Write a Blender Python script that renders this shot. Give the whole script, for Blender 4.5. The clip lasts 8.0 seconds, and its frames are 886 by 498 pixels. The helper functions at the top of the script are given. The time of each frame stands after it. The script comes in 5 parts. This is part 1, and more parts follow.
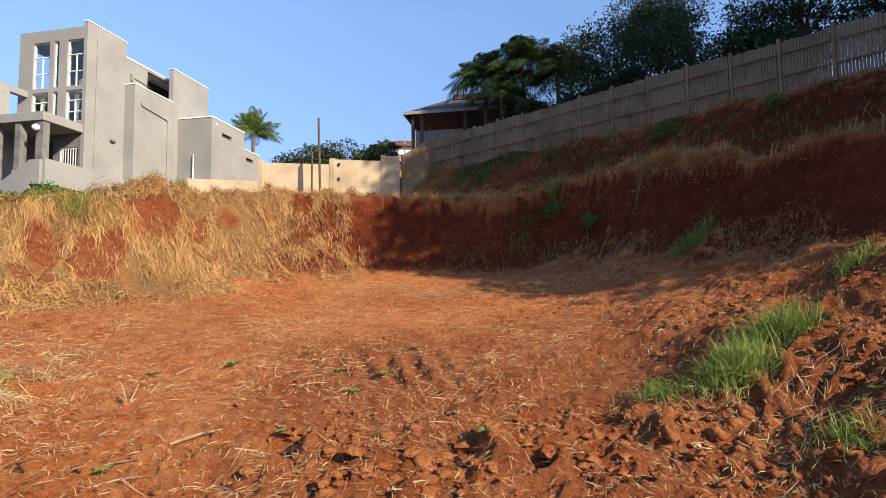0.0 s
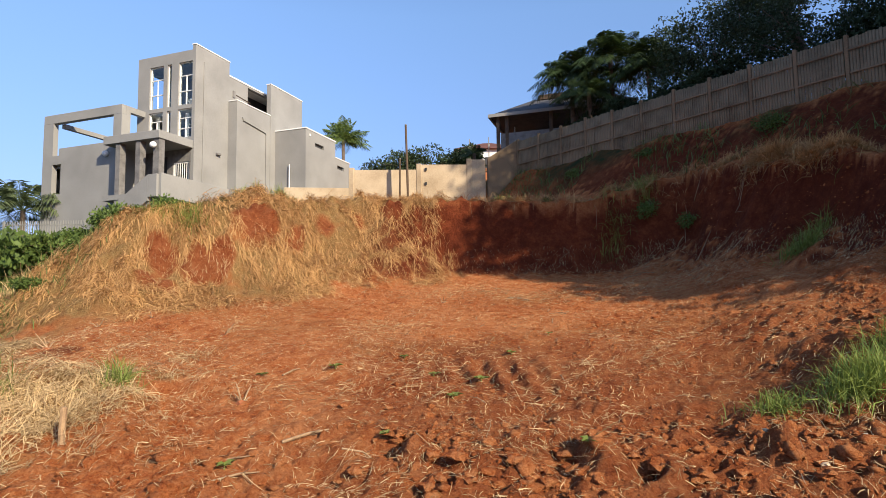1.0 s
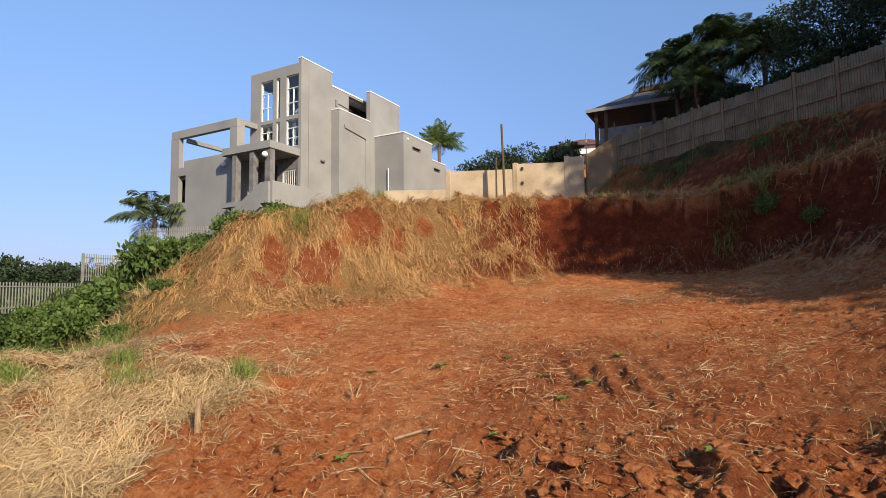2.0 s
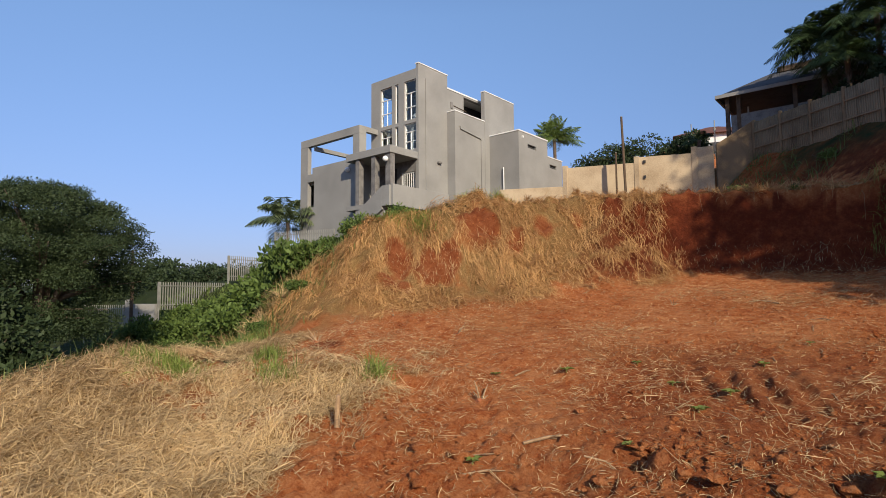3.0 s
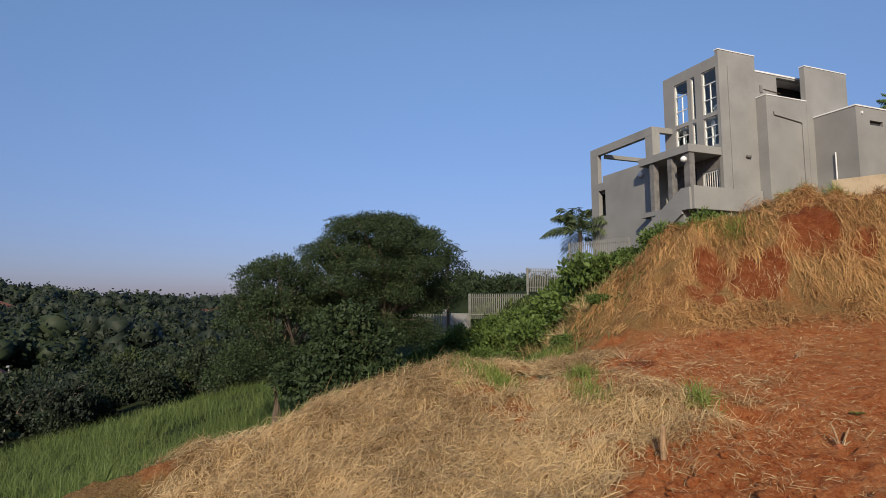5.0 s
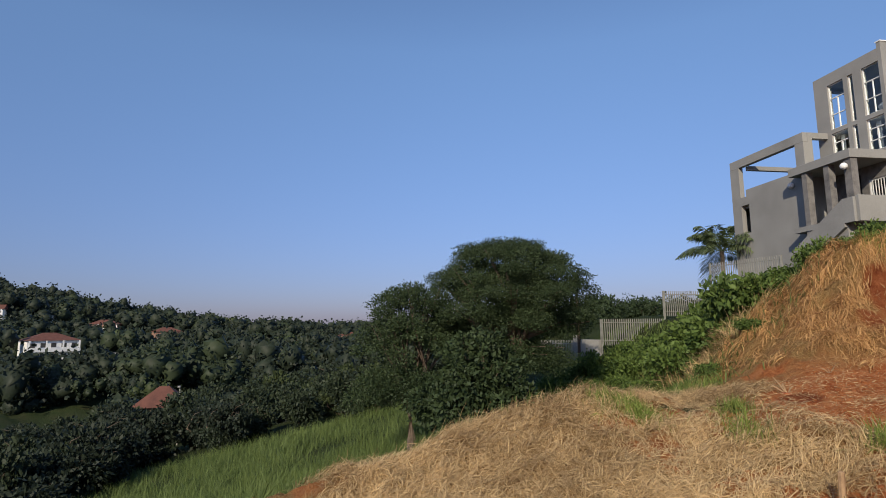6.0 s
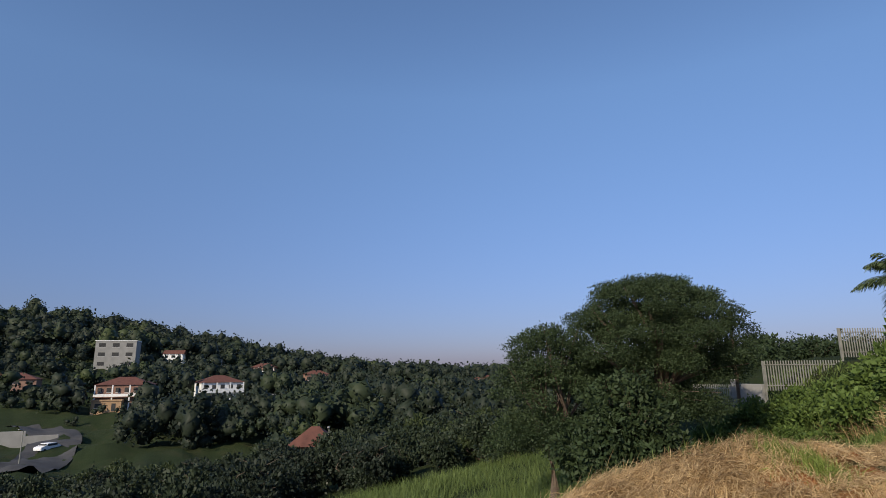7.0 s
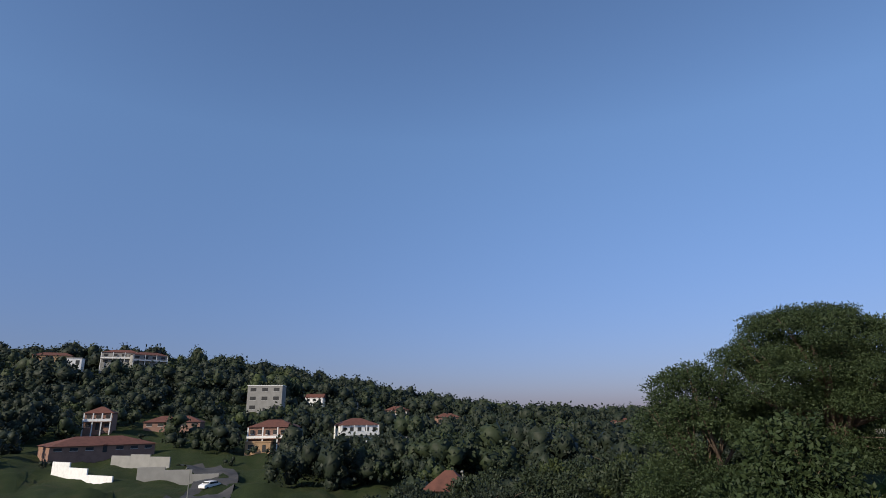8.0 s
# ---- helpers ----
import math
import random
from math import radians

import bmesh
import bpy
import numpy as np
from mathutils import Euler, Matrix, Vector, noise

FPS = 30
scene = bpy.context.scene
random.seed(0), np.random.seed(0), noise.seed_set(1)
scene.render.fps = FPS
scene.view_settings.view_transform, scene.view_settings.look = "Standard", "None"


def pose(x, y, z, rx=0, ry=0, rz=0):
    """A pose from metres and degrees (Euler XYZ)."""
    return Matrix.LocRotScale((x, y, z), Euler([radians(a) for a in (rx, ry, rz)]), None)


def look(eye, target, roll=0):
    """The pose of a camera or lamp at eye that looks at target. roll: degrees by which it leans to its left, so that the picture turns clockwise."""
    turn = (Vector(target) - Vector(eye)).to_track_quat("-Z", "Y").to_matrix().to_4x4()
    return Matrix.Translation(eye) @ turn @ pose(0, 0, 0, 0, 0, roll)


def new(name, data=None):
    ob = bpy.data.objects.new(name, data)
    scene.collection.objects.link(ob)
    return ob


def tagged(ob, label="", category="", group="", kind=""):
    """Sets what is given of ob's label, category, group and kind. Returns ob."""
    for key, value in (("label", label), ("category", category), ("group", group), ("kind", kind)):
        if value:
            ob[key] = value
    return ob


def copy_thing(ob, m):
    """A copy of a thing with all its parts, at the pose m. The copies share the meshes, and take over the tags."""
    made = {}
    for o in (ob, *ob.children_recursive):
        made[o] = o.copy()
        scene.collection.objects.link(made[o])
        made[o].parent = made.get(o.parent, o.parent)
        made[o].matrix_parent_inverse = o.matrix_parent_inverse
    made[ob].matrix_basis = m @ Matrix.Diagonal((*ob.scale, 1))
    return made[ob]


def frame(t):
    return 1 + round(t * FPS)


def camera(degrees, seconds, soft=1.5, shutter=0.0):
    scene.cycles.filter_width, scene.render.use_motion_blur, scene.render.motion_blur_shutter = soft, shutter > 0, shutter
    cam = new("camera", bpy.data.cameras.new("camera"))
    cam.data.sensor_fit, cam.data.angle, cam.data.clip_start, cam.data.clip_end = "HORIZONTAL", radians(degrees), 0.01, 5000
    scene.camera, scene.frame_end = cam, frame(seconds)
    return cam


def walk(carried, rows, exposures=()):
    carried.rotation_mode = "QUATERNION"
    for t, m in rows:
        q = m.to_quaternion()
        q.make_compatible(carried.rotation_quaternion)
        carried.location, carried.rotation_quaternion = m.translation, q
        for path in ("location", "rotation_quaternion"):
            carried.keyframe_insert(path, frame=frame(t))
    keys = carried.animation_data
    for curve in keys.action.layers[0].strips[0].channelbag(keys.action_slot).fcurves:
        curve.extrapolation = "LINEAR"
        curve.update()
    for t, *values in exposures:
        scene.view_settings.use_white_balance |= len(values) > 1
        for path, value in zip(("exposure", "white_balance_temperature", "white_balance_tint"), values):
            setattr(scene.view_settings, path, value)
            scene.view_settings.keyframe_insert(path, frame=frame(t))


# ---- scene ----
cam = camera(75.4, 8.0, soft=0.9)
PATH = [
    (0, (0.000, 0.000, 2.600), (-0.0130, 1.9940, 2.7540), -0.76),
    (0.5, (-0.146, -0.018, 2.650), (-0.2630, 1.9718, 2.8079), -0.74),
    (1, (-0.253, -0.037, 2.664), (-0.5539, 1.9335, 2.8289), -0.79),
    (2.5, (-0.584, -0.109, 2.722), (-1.3666, 1.7238, 2.8889), -0.58),
    (3, (-0.671, -0.224, 2.818), (-1.6488, 1.5136, 2.9809), -0.48),
    (3.5, (-0.817, -0.323, 2.937), (-1.9903, 1.2895, 3.0979), -0.36),
    (4, (-1.005, -0.441, 3.033), (-2.3710, 1.0116, 3.1959), -0.16),
    (4.5, (-1.024, -0.547, 3.118), (-2.5666, 0.7146, 3.2879), -0.20),
    (6, (-1.105, -0.753, 3.287), (-2.9646, -0.0710, 3.5609), -0.60),
    (6.5, (-1.103, -0.825, 3.270), (-3.0175, -0.3631, 3.6209), -0.53),
    (7, (-1.130, -0.810, 3.280), (-3.0710, -0.5760, 3.7020), -0.58),
    (7.5, (-1.160, -0.830, 3.280), (-3.0990, -0.8220, 3.7710), -0.69),
    (8, (-1.220, -0.860, 3.290), (-3.1300, -1.0490, 3.8520), -0.62),
]
walk(cam, [(t, look(eye, target, roll)) for t, eye, target, roll in PATH],
     exposures=((0, 0.84, 6850, 10), (1, 0.72, 6850, 10), (2.5, 0.37, 6850, 10), (3.5, 0.1, 6800, 10), (4.5, -0.04, 6750, 10), (6, -0.04, 6600, 10), (8, -0.1, 6500, 10)))

# ---------------------------------------------------------------- world, sun
SUN_AZ, SUN_EL = -40.0, 28.0   # degrees: azimuth from +x, counter-clockwise; height
world = bpy.data.worlds.new("world")
scene.world = world
world.use_nodes = True
wn = world.node_tree.nodes
sky = wn.new("ShaderNodeTexSky")
sky.sky_type = "NISHITA"
sky.sun_disc = False
sky.sun_elevation = radians(SUN_EL)
sky.sun_rotation = radians(90 - SUN_AZ)
sky.air_density, sky.dust_density, sky.ozone_density = 1.0, 0.6, 2.5
wn["Background"].inputs["Strength"].default_value = 0.13
wl = world.node_tree.links
where = wn.new("ShaderNodeTexCoord")
split = wn.new("ShaderNodeSeparateXYZ")
wl.new(where.outputs["Generated"], split.inputs[0])
haze = wn.new("ShaderNodeValToRGB")          # tint of the air by height over the horizon
for e, (p, c) in zip(haze.color_ramp.elements, ((0.0, (0.36, 0.345, 0.6)), (0.45, (1.02, 1.12, 1.27)))):
    e.position, e.color = p, (*c, 1)
wl.new(split.outputs["Z"], haze.inputs[0])
tint = wn.new("ShaderNodeMix")
tint.data_type, tint.blend_type = "RGBA", "MULTIPLY"
tint.inputs[0].default_value = 1.0
wl.new(sky.outputs[0], tint.inputs[6])
wl.new(haze.outputs[0], tint.inputs[7])
wl.new(tint.outputs[2], wn["Background"].inputs["Color"])
sun_dir = Vector((math.cos(radians(SUN_AZ)) * math.cos(radians(SUN_EL)),
                  math.sin(radians(SUN_AZ)) * math.cos(radians(SUN_EL)), math.sin(radians(SUN_EL))))
sun_data = bpy.data.lights.new("sun", "SUN")
sun_data.energy, sun_data.angle, sun_data.color = 4.6, radians(0.6), (1.0, 0.88, 0.7)
sun = new("sun", sun_data)
sun.matrix_world = look(sun_dir * 200, (0, 0, 0))
scene.view_settings.exposure = 0.0


# ---------------------------------------------------------------- materials
def material(name, low, high, scale=4.0, rough=0.85, bump=0.3, metal=0.0, fine=10.0, detail=6.0, spread=0.15, trans=0.0):
    """A surface of two tones with coarse stains and fine grain, and relief from the grain."""
    m = bpy.data.materials.new(name)
    m.use_nodes = True
    n, l = m.node_tree.nodes, m.node_tree.links
    bsdf = n["Principled BSDF"]
    co = n.new("ShaderNodeTexCoord")
    a = n.new("ShaderNodeTexNoise")
    a.inputs["Scale"].default_value, a.inputs["Detail"].default_value = scale, detail
    b = n.new("ShaderNodeTexNoise")
    b.inputs["Scale"].default_value, b.inputs["Detail"].default_value = scale * fine, 4.0
    for t in (a, b):
        l.new(co.outputs["Object"], t.inputs["Vector"])
    mixer = n.new("ShaderNodeMath")
    mixer.operation = "MULTIPLY_ADD"
    l.new(b.outputs["Fac"], mixer.inputs[0])
    mixer.inputs[1].default_value = 0.6
    l.new(a.outputs["Fac"], mixer.inputs[2])
    info = n.new("ShaderNodeObjectInfo")
    vary = n.new("ShaderNodeMath")
    vary.operation = "MULTIPLY_ADD"
    l.new(info.outputs["Random"], vary.inputs[0])
    vary.inputs[1].default_value = spread
    l.new(mixer.outputs[0], vary.inputs[2])
    ramp = n.new("ShaderNodeValToRGB")
    ramp.color_ramp.elements[0].position, ramp.color_ramp.elements[1].position = 0.5, 1.15
    ramp.color_ramp.elements[1].position = 1.0
    ramp.color_ramp.elements[0].color, ramp.color_ramp.elements[1].color = (*low, 1), (*high, 1)
    l.new(vary.outputs[0], ramp.inputs[0])
    l.new(ramp.outputs[0], bsdf.inputs["Base Color"])
    bsdf.inputs["Roughness"].default_value = rough
    bsdf.inputs["Metallic"].default_value = metal
    bsdf.inputs["Specular IOR Level"].default_value = 0.3
    if bump:
        bp = n.new("ShaderNodeBump")
        bp.inputs["Strength"].default_value = bump
        bp.inputs["Distance"].default_value = 0.03
        l.new(b.outputs["Fac"], bp.inputs["Height"])
        l.new(bp.outputs[0], bsdf.inputs["Normal"])
    if trans:
        tr = n.new("ShaderNodeBsdfTranslucent")
        l.new(ramp.outputs[0], tr.inputs["Color"])
        mx = n.new("ShaderNodeMixShader")
        mx.inputs[0].default_value = trans
        l.new(bsdf.outputs[0], mx.inputs[1])
        l.new(tr.outputs[0], mx.inputs[2])
        l.new(mx.outputs[0], n["Material Output"].inputs["Surface"])
    return m


def leaf_material(name, dark, light, trans=0.25, rough=0.6, vary=0.55):
    """Leaves whose tone differs from leaf to leaf."""
    m = bpy.data.materials.new(name)
    m.use_nodes = True
    n, l = m.node_tree.nodes, m.node_tree.links
    bsdf = n["Principled BSDF"]
    geo = n.new("ShaderNodeNewGeometry")
    co = n.new("ShaderNodeTexCoord")
    big = n.new("ShaderNodeTexNoise")
    big.inputs["Scale"].default_value, big.inputs["Detail"].default_value = 0.45, 2.0
    l.new(co.outputs["Object"], big.inputs["Vector"])
    add = n.new("ShaderNodeMath")
    add.operation = "MULTIPLY_ADD"
    l.new(geo.outputs["Random Per Island"], add.inputs[0])
    add.inputs[1].default_value = vary
    l.new(big.outputs["Fac"], add.inputs[2])
    ramp = n.new("ShaderNodeValToRGB")
    ramp.color_ramp.elements[0].position, ramp.color_ramp.elements[1].position = 0.35, 0.45 + vary
    ramp.color_ramp.elements[0].color, ramp.color_ramp.elements[1].color = (*dark, 1), (*light, 1)
    l.new(add.outputs[0], ramp.inputs[0])
    l.new(ramp.outputs[0], bsdf.inputs["Base Color"])
    bsdf.inputs["Roughness"].default_value = rough
    bsdf.inputs["Specular IOR Level"].default_value = 0.25
    tr = n.new("ShaderNodeBsdfTranslucent")
    l.new(ramp.outputs[0], tr.inputs["Color"])
    mx = n.new("ShaderNodeMixShader")
    mx.inputs[0].default_value = trans
    l.new(bsdf.outputs[0], mx.inputs[1])
    l.new(tr.outputs[0], mx.inputs[2])
    l.new(mx.outputs[0], n["Material Output"].inputs["Surface"])
    return m


def ground_material():
    """Red earth, with dry litter and green growth where the attributes of the sheet say so."""
    m = bpy.data.materials.new("red_earth")
    m.use_nodes = True
    n, l = m.node_tree.nodes, m.node_tree.links
    bsdf = n["Principled BSDF"]
    co = n.new("ShaderNodeTexCoord")

    def tex(scale, detail=5.0, rough=0.55):
        t = n.new("ShaderNodeTexNoise")
        t.inputs["Scale"].default_value, t.inputs["Detail"].default_value, t.inputs["Roughness"].default_value = scale, detail, rough
        l.new(co.outputs["Object"], t.inputs["Vector"])
        return t.outputs["Fac"]

    def ramp(src, stops):
        r = n.new("ShaderNodeValToRGB")
        while len(r.color_ramp.elements) < len(stops):
            r.color_ramp.elements.new(0.5)
        for e, (p, c) in zip(r.color_ramp.elements, stops):
            e.position, e.color = p, (*c, 1)
        l.new(src, r.inputs[0])
        return r.outputs[0]

    def blend(f, a, b):
        x = n.new("ShaderNodeMix")
        x.data_type = "RGBA"
        l.new(f, x.inputs[0])
        l.new(a, x.inputs[6])
        l.new(b, x.inputs[7])
        return x.outputs[2]

    def maths(op, a, b, c=None):
        x = n.new("ShaderNodeMath")
        x.operation = op
        for k, v in enumerate((a, b, c)):
            if v is None:
                continue
            if isinstance(v, (int, float)):
                x.inputs[k].default_value = v
            else:
                l.new(v, x.inputs[k])
        return x.outputs[0]

    def attr(name):
        a = n.new("ShaderNodeAttribute")
        a.attribute_name = name
        return a.outputs["Fac"]

    coarse, mid, fine = tex(0.35), tex(2.6, 8.0, 0.7), tex(24.0, 8.0, 0.8)
    crumb = tex(9.0, 8.0, 0.85)
    tone = maths("MULTIPLY_ADD", mid, 0.45, maths("MULTIPLY_ADD", crumb, 0.4, maths("MULTIPLY_ADD", fine, 0.4, maths("MULTIPLY", coarse, 0.25))))
    soil = ramp(tone, [(0.6, SOIL[0]), (0.7, SOIL[1]), (0.84, SOIL[2])])
    litter = ramp(tex(22.0, 6.0, 0.7), [(0.3, (0.12, 0.055, 0.022)), (0.5, (0.34, 0.2, 0.075)), (0.75, (0.5, 0.36, 0.16))])
    green = ramp(maths("MULTIPLY_ADD", fine, 0.6, maths("MULTIPLY", coarse, 0.6)), [(0.3, (0.015, 0.026, 0.008)), (0.62, (0.034, 0.05, 0.016)), (0.85, (0.07, 0.06, 0.03))])
    patch = maths("MULTIPLY_ADD", tex(1.3, 6.0, 0.65), 1.6, -0.8)
    f1 = n.new("ShaderNodeClamp")
    l.new(maths("MULTIPLY", attr("straw"), maths("MULTIPLY_ADD", patch, 1.3, 1.1)), f1.inputs[0])
    f2 = n.new("ShaderNodeClamp")
    l.new(maths("ADD", maths("MULTIPLY", attr("green"), 1.4), maths("MULTIPLY", patch, maths("GREATER_THAN", attr("green"), 0.02))), f2.inputs[0])
    col = blend(f1.outputs[0], soil, litter)
    # fresh red clay, its tones lowered so that part of the pit's shade is colour
    raw_shade = ramp(tone, [(0.5, (0.045, 0.008, 0.004)), (0.75, (0.15, 0.031, 0.011)), (0.92, (0.32, 0.085, 0.03))])
    col = blend(attr("raw_shade"), col, raw_shade)
    col = blend(f2.outputs[0], col, green)
    l.new(col, bsdf.inputs["Base Color"])
    bsdf.inputs["Roughness"].default_value = 0.95
    bsdf.inputs["Specular IOR Level"].default_value = 0.15
    bp = n.new("ShaderNodeBump")
    bp.inputs["Strength"].default_value, bp.inputs["Distance"].default_value = 1.0, 0.2
    l.new(maths("MULTIPLY_ADD", tex(30.0, 6.0, 0.75), 0.7, tex(6.0, 8.0, 0.7)), bp.inputs["Height"])
    l.new(bp.outputs[0], bsdf.inputs["Normal"])
    return m


def glass_material():
    m = bpy.data.materials.new("window_glass")
    m.use_nodes = True
    b = m.node_tree.nodes["Principled BSDF"]
    b.inputs["Base Color"].default_value = (0.75, 0.82, 0.85, 1)
    b.inputs["Roughness"].default_value = 0.03
    b.inputs["Transmission Weight"].default_value = 1.0
    b.inputs["IOR"].default_value = 1.45
    return m


SOIL = [(0.17, 0.036, 0.010), (0.46, 0.125, 0.036), (0.66, 0.27, 0.105)]
M_GROUND = ground_material()
M_GLASS = glass_material()
M_GREY = material("grey_paint", (0.21, 0.206, 0.195), (0.29, 0.285, 0.268), 0.5, 0.8, 0.08, fine=30, spread=0.05)
M_GREYDARK = material("grey_stone_cladding", (0.07, 0.068, 0.066), (0.2, 0.19, 0.18), 3.0, 0.8, 0.5, fine=8)
M_WHITE = material("white_paint", (0.62, 0.62, 0.6), (0.8, 0.8, 0.78), 1.5, 0.6, 0.05)
# near-black of doors and panes; on the linings inside the house, painted interior shade
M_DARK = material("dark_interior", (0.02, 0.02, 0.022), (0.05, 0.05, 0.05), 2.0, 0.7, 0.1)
M_YELLOW = material("cream_render", (0.26, 0.19, 0.115), (0.47, 0.37, 0.25), 0.8, 0.9, 0.2, fine=20)
M_FENCE = material("weathered_concrete_fence", (0.1, 0.068, 0.038), (0.23, 0.16, 0.094), 1.2, 0.9, 0.3, fine=12, spread=0.2)
M_BARK = material("bark", (0.05, 0.035, 0.025), (0.16, 0.12, 0.09), 4.0, 0.95, 0.6)
M_POLE = material("creosoted_pole", (0.045, 0.03, 0.02), (0.11, 0.075, 0.05), 5.0, 0.85, 0.3)
M_METAL = material("galvanised_steel", (0.15, 0.15, 0.135), (0.3, 0.295, 0.26), 3.0, 0.6, 0.05, metal=0.3)
M_ROOFDARK = material("dark_roof", (0.03, 0.03, 0.032), (0.075, 0.075, 0.08), 2.0, 0.85, 0.2)
M_TILE = material("terracotta_tile", (0.07, 0.031, 0.024), (0.15, 0.063, 0.045), 1.0, 0.85, 0.3)
M_OCHRE = material("ochre_wall", (0.27, 0.17, 0.1), (0.4, 0.26, 0.15), 0.8, 0.9, 0.1)
M_PINK = material("salmon_wall", (0.2, 0.115, 0.085), (0.3, 0.18, 0.135), 0.8, 0.9, 0.1)
M_ASPHALT = material("asphalt", (0.04, 0.04, 0.042), (0.075, 0.072, 0.07), 0.5, 0.9, 0.1)
M_STRAW = leaf_material("dry_grass", (0.2, 0.112, 0.044), (0.78, 0.57, 0.3), 0.25, 0.7)
M_GRASS = leaf_material("green_grass", (0.08, 0.115, 0.02), (0.3, 0.37, 0.09), 0.3)
M_SLOPE = leaf_material("slope_grass", (0.07, 0.105, 0.026), (0.17, 0.225, 0.065), 0.3)
M_LEAF = leaf_material("tree_leaf", (0.022, 0.038, 0.016), (0.05, 0.075, 0.03), vary=0.3)
M_LEAFDARK = leaf_material("dark_leaf", (0.018, 0.03, 0.014), (0.045, 0.07, 0.03), vary=0.3)
M_BUSH = leaf_material("shrub_leaf", (0.035, 0.065, 0.014), (0.13, 0.19, 0.045))
# the next two leaf colours are flat and bluish, with distance haze mixed in
M_FARDARK = leaf_material("far_dark_hazed_leaf", (0.013, 0.021, 0.014), (0.026, 0.036, 0.022), 0.15, vary=0.2)
M_FAR = leaf_material("far_hazed_leaf", (0.018, 0.028, 0.016), (0.036, 0.05, 0.025), 0.15, vary=0.2)
M_FARLIT = leaf_material("far_bright_leaf", (0.03, 0.042, 0.016), (0.06, 0.08, 0.03), 0.2, vary=0.3)
M_PALMGREY = leaf_material("grey_palm_leaf", (0.045, 0.07, 0.03), (0.15, 0.19, 0.085), 0.3)
M_STRAWRED = leaf_material("dusty_dry_grass", (0.19, 0.075, 0.026), (0.66, 0.4, 0.17), 0.25, 0.75)
M_PALM = leaf_material("palm_leaf", (0.014, 0.032, 0.011), (0.06, 0.095, 0.03))
M_PALMLIT = leaf_material("pale_palm_leaf", (0.05, 0.09, 0.02), (0.19, 0.26, 0.07))
M_CLOD = material("soil_clod", (0.17, 0.045, 0.017), (0.36, 0.12, 0.05), 6.0, 0.95, 0.6)
M_WOOD = material("cut_wood", (0.14, 0.08, 0.042), (0.38, 0.25, 0.14), 8.0, 0.85, 0.4)
M_CAR = material("white_car_paint", (0.75, 0.75, 0.75), (0.82, 0.82, 0.82), 1.0, 0.25, 0.0)
M_BLACK = material("black_rubber", (0.015, 0.015, 0.015), (0.03, 0.03, 0.03), 5.0, 0.8, 0.1)


# ---------------------------------------------------------------- helpers of this script
def np_mesh(name, verts, quads, mat, smooth=False):
    """A mesh object from arrays of corners and of four-cornered faces."""
    me = bpy.data.meshes.new(name)
    verts, quads = np.asarray(verts, np.float32), np.asarray(quads, np.int32)
    me.vertices.add(len(verts))
    me.vertices.foreach_set("co", verts.ravel())
    me.loops.add(quads.size)
    me.loops.foreach_set("vertex_index", quads.ravel())
    me.polygons.add(len(quads))
    me.polygons.foreach_set("loop_start", np.arange(0, quads.size, quads.shape[1], dtype=np.int32))
    if smooth:
        me.polygons.foreach_set("use_smooth", np.ones(len(quads), bool))
    me.update(calc_edges=True)
    me.materials.append(mat)
    return me


def thing(name, loc, label, category, group="", kind="", rz=0.0):
    ob = new(name)
    ob.matrix_world = pose(*loc, 0, 0, rz)
    ob.empty_display_size = 0.2
    return tagged(ob, label, category, group, kind)


def part(name, src, mat, parent, label=""):
    """Links a bmesh, or a ready mesh, as one object under a thing or a part."""
    if isinstance(src, bmesh.types.BMesh):
        me = bpy.data.meshes.new(name)
        bmesh.ops.recalc_face_normals(src, faces=src.faces)
        src.to_mesh(me)
        src.free()
        me.materials.append(mat)
    else:
        me = src
    ob = new(name, me)
    ob.parent = parent
    return tagged(ob, label)


def boxes(*bb, bevel=0.0):
    """A bmesh of boxes (x0, x1, y0, y1, z0, z1)."""
    bm = bmesh.new()
    for x0, x1, y0, y1, z0, z1 in bb:
        v = [bm.verts.new((x, y, z)) for z in (z0, z1) for x, y in ((x0, y0), (x1, y0), (x1, y1), (x0, y1))]
        for f in ((3, 2, 1, 0), (4, 5, 6, 7), (0, 1, 5, 4), (1, 2, 6, 5), (2, 3, 7, 6), (3, 0, 4, 7)):
            bm.faces.new([v[i] for i in f])
    if bevel:
        bmesh.ops.bevel(bm, geom=bm.edges[:], offset=bevel, segments=1, affect="EDGES")
    return bm


def tube(points, radii, sides=8):
    """A bmesh tube along points, tapering by radii."""
    bm = bmesh.new()
    rings = []
    pts = [Vector(p) for p in points]
    for i, p in enumerate(pts):
        d = (pts[min(i + 1, len(pts) - 1)] - pts[max(i - 1, 0)]).normalized()
        q = d.to_track_quat("Z", "Y")
        rings.append([bm.verts.new(p + q @ Vector((radii[i] * math.cos(a), radii[i] * math.sin(a), 0)))
                      for a in (2 * math.pi * k / sides for k in range(sides))])
    for a, b in zip(rings, rings[1:]):
        for k in range(sides):
            bm.faces.new((a[k], a[(k + 1) % sides], b[(k + 1) % sides], b[k]))
    bm.faces.new(rings[0][::-1])
    bm.faces.new(rings[-1])
    return bm


def join(dst, src):
    """Adds bmesh src to bmesh dst."""
    me = bpy.data.meshes.new("tmp")
    src.to_mesh(me)
    src.free()
    dst.from_mesh(me)
    bpy.data.meshes.remove(me)
    return dst


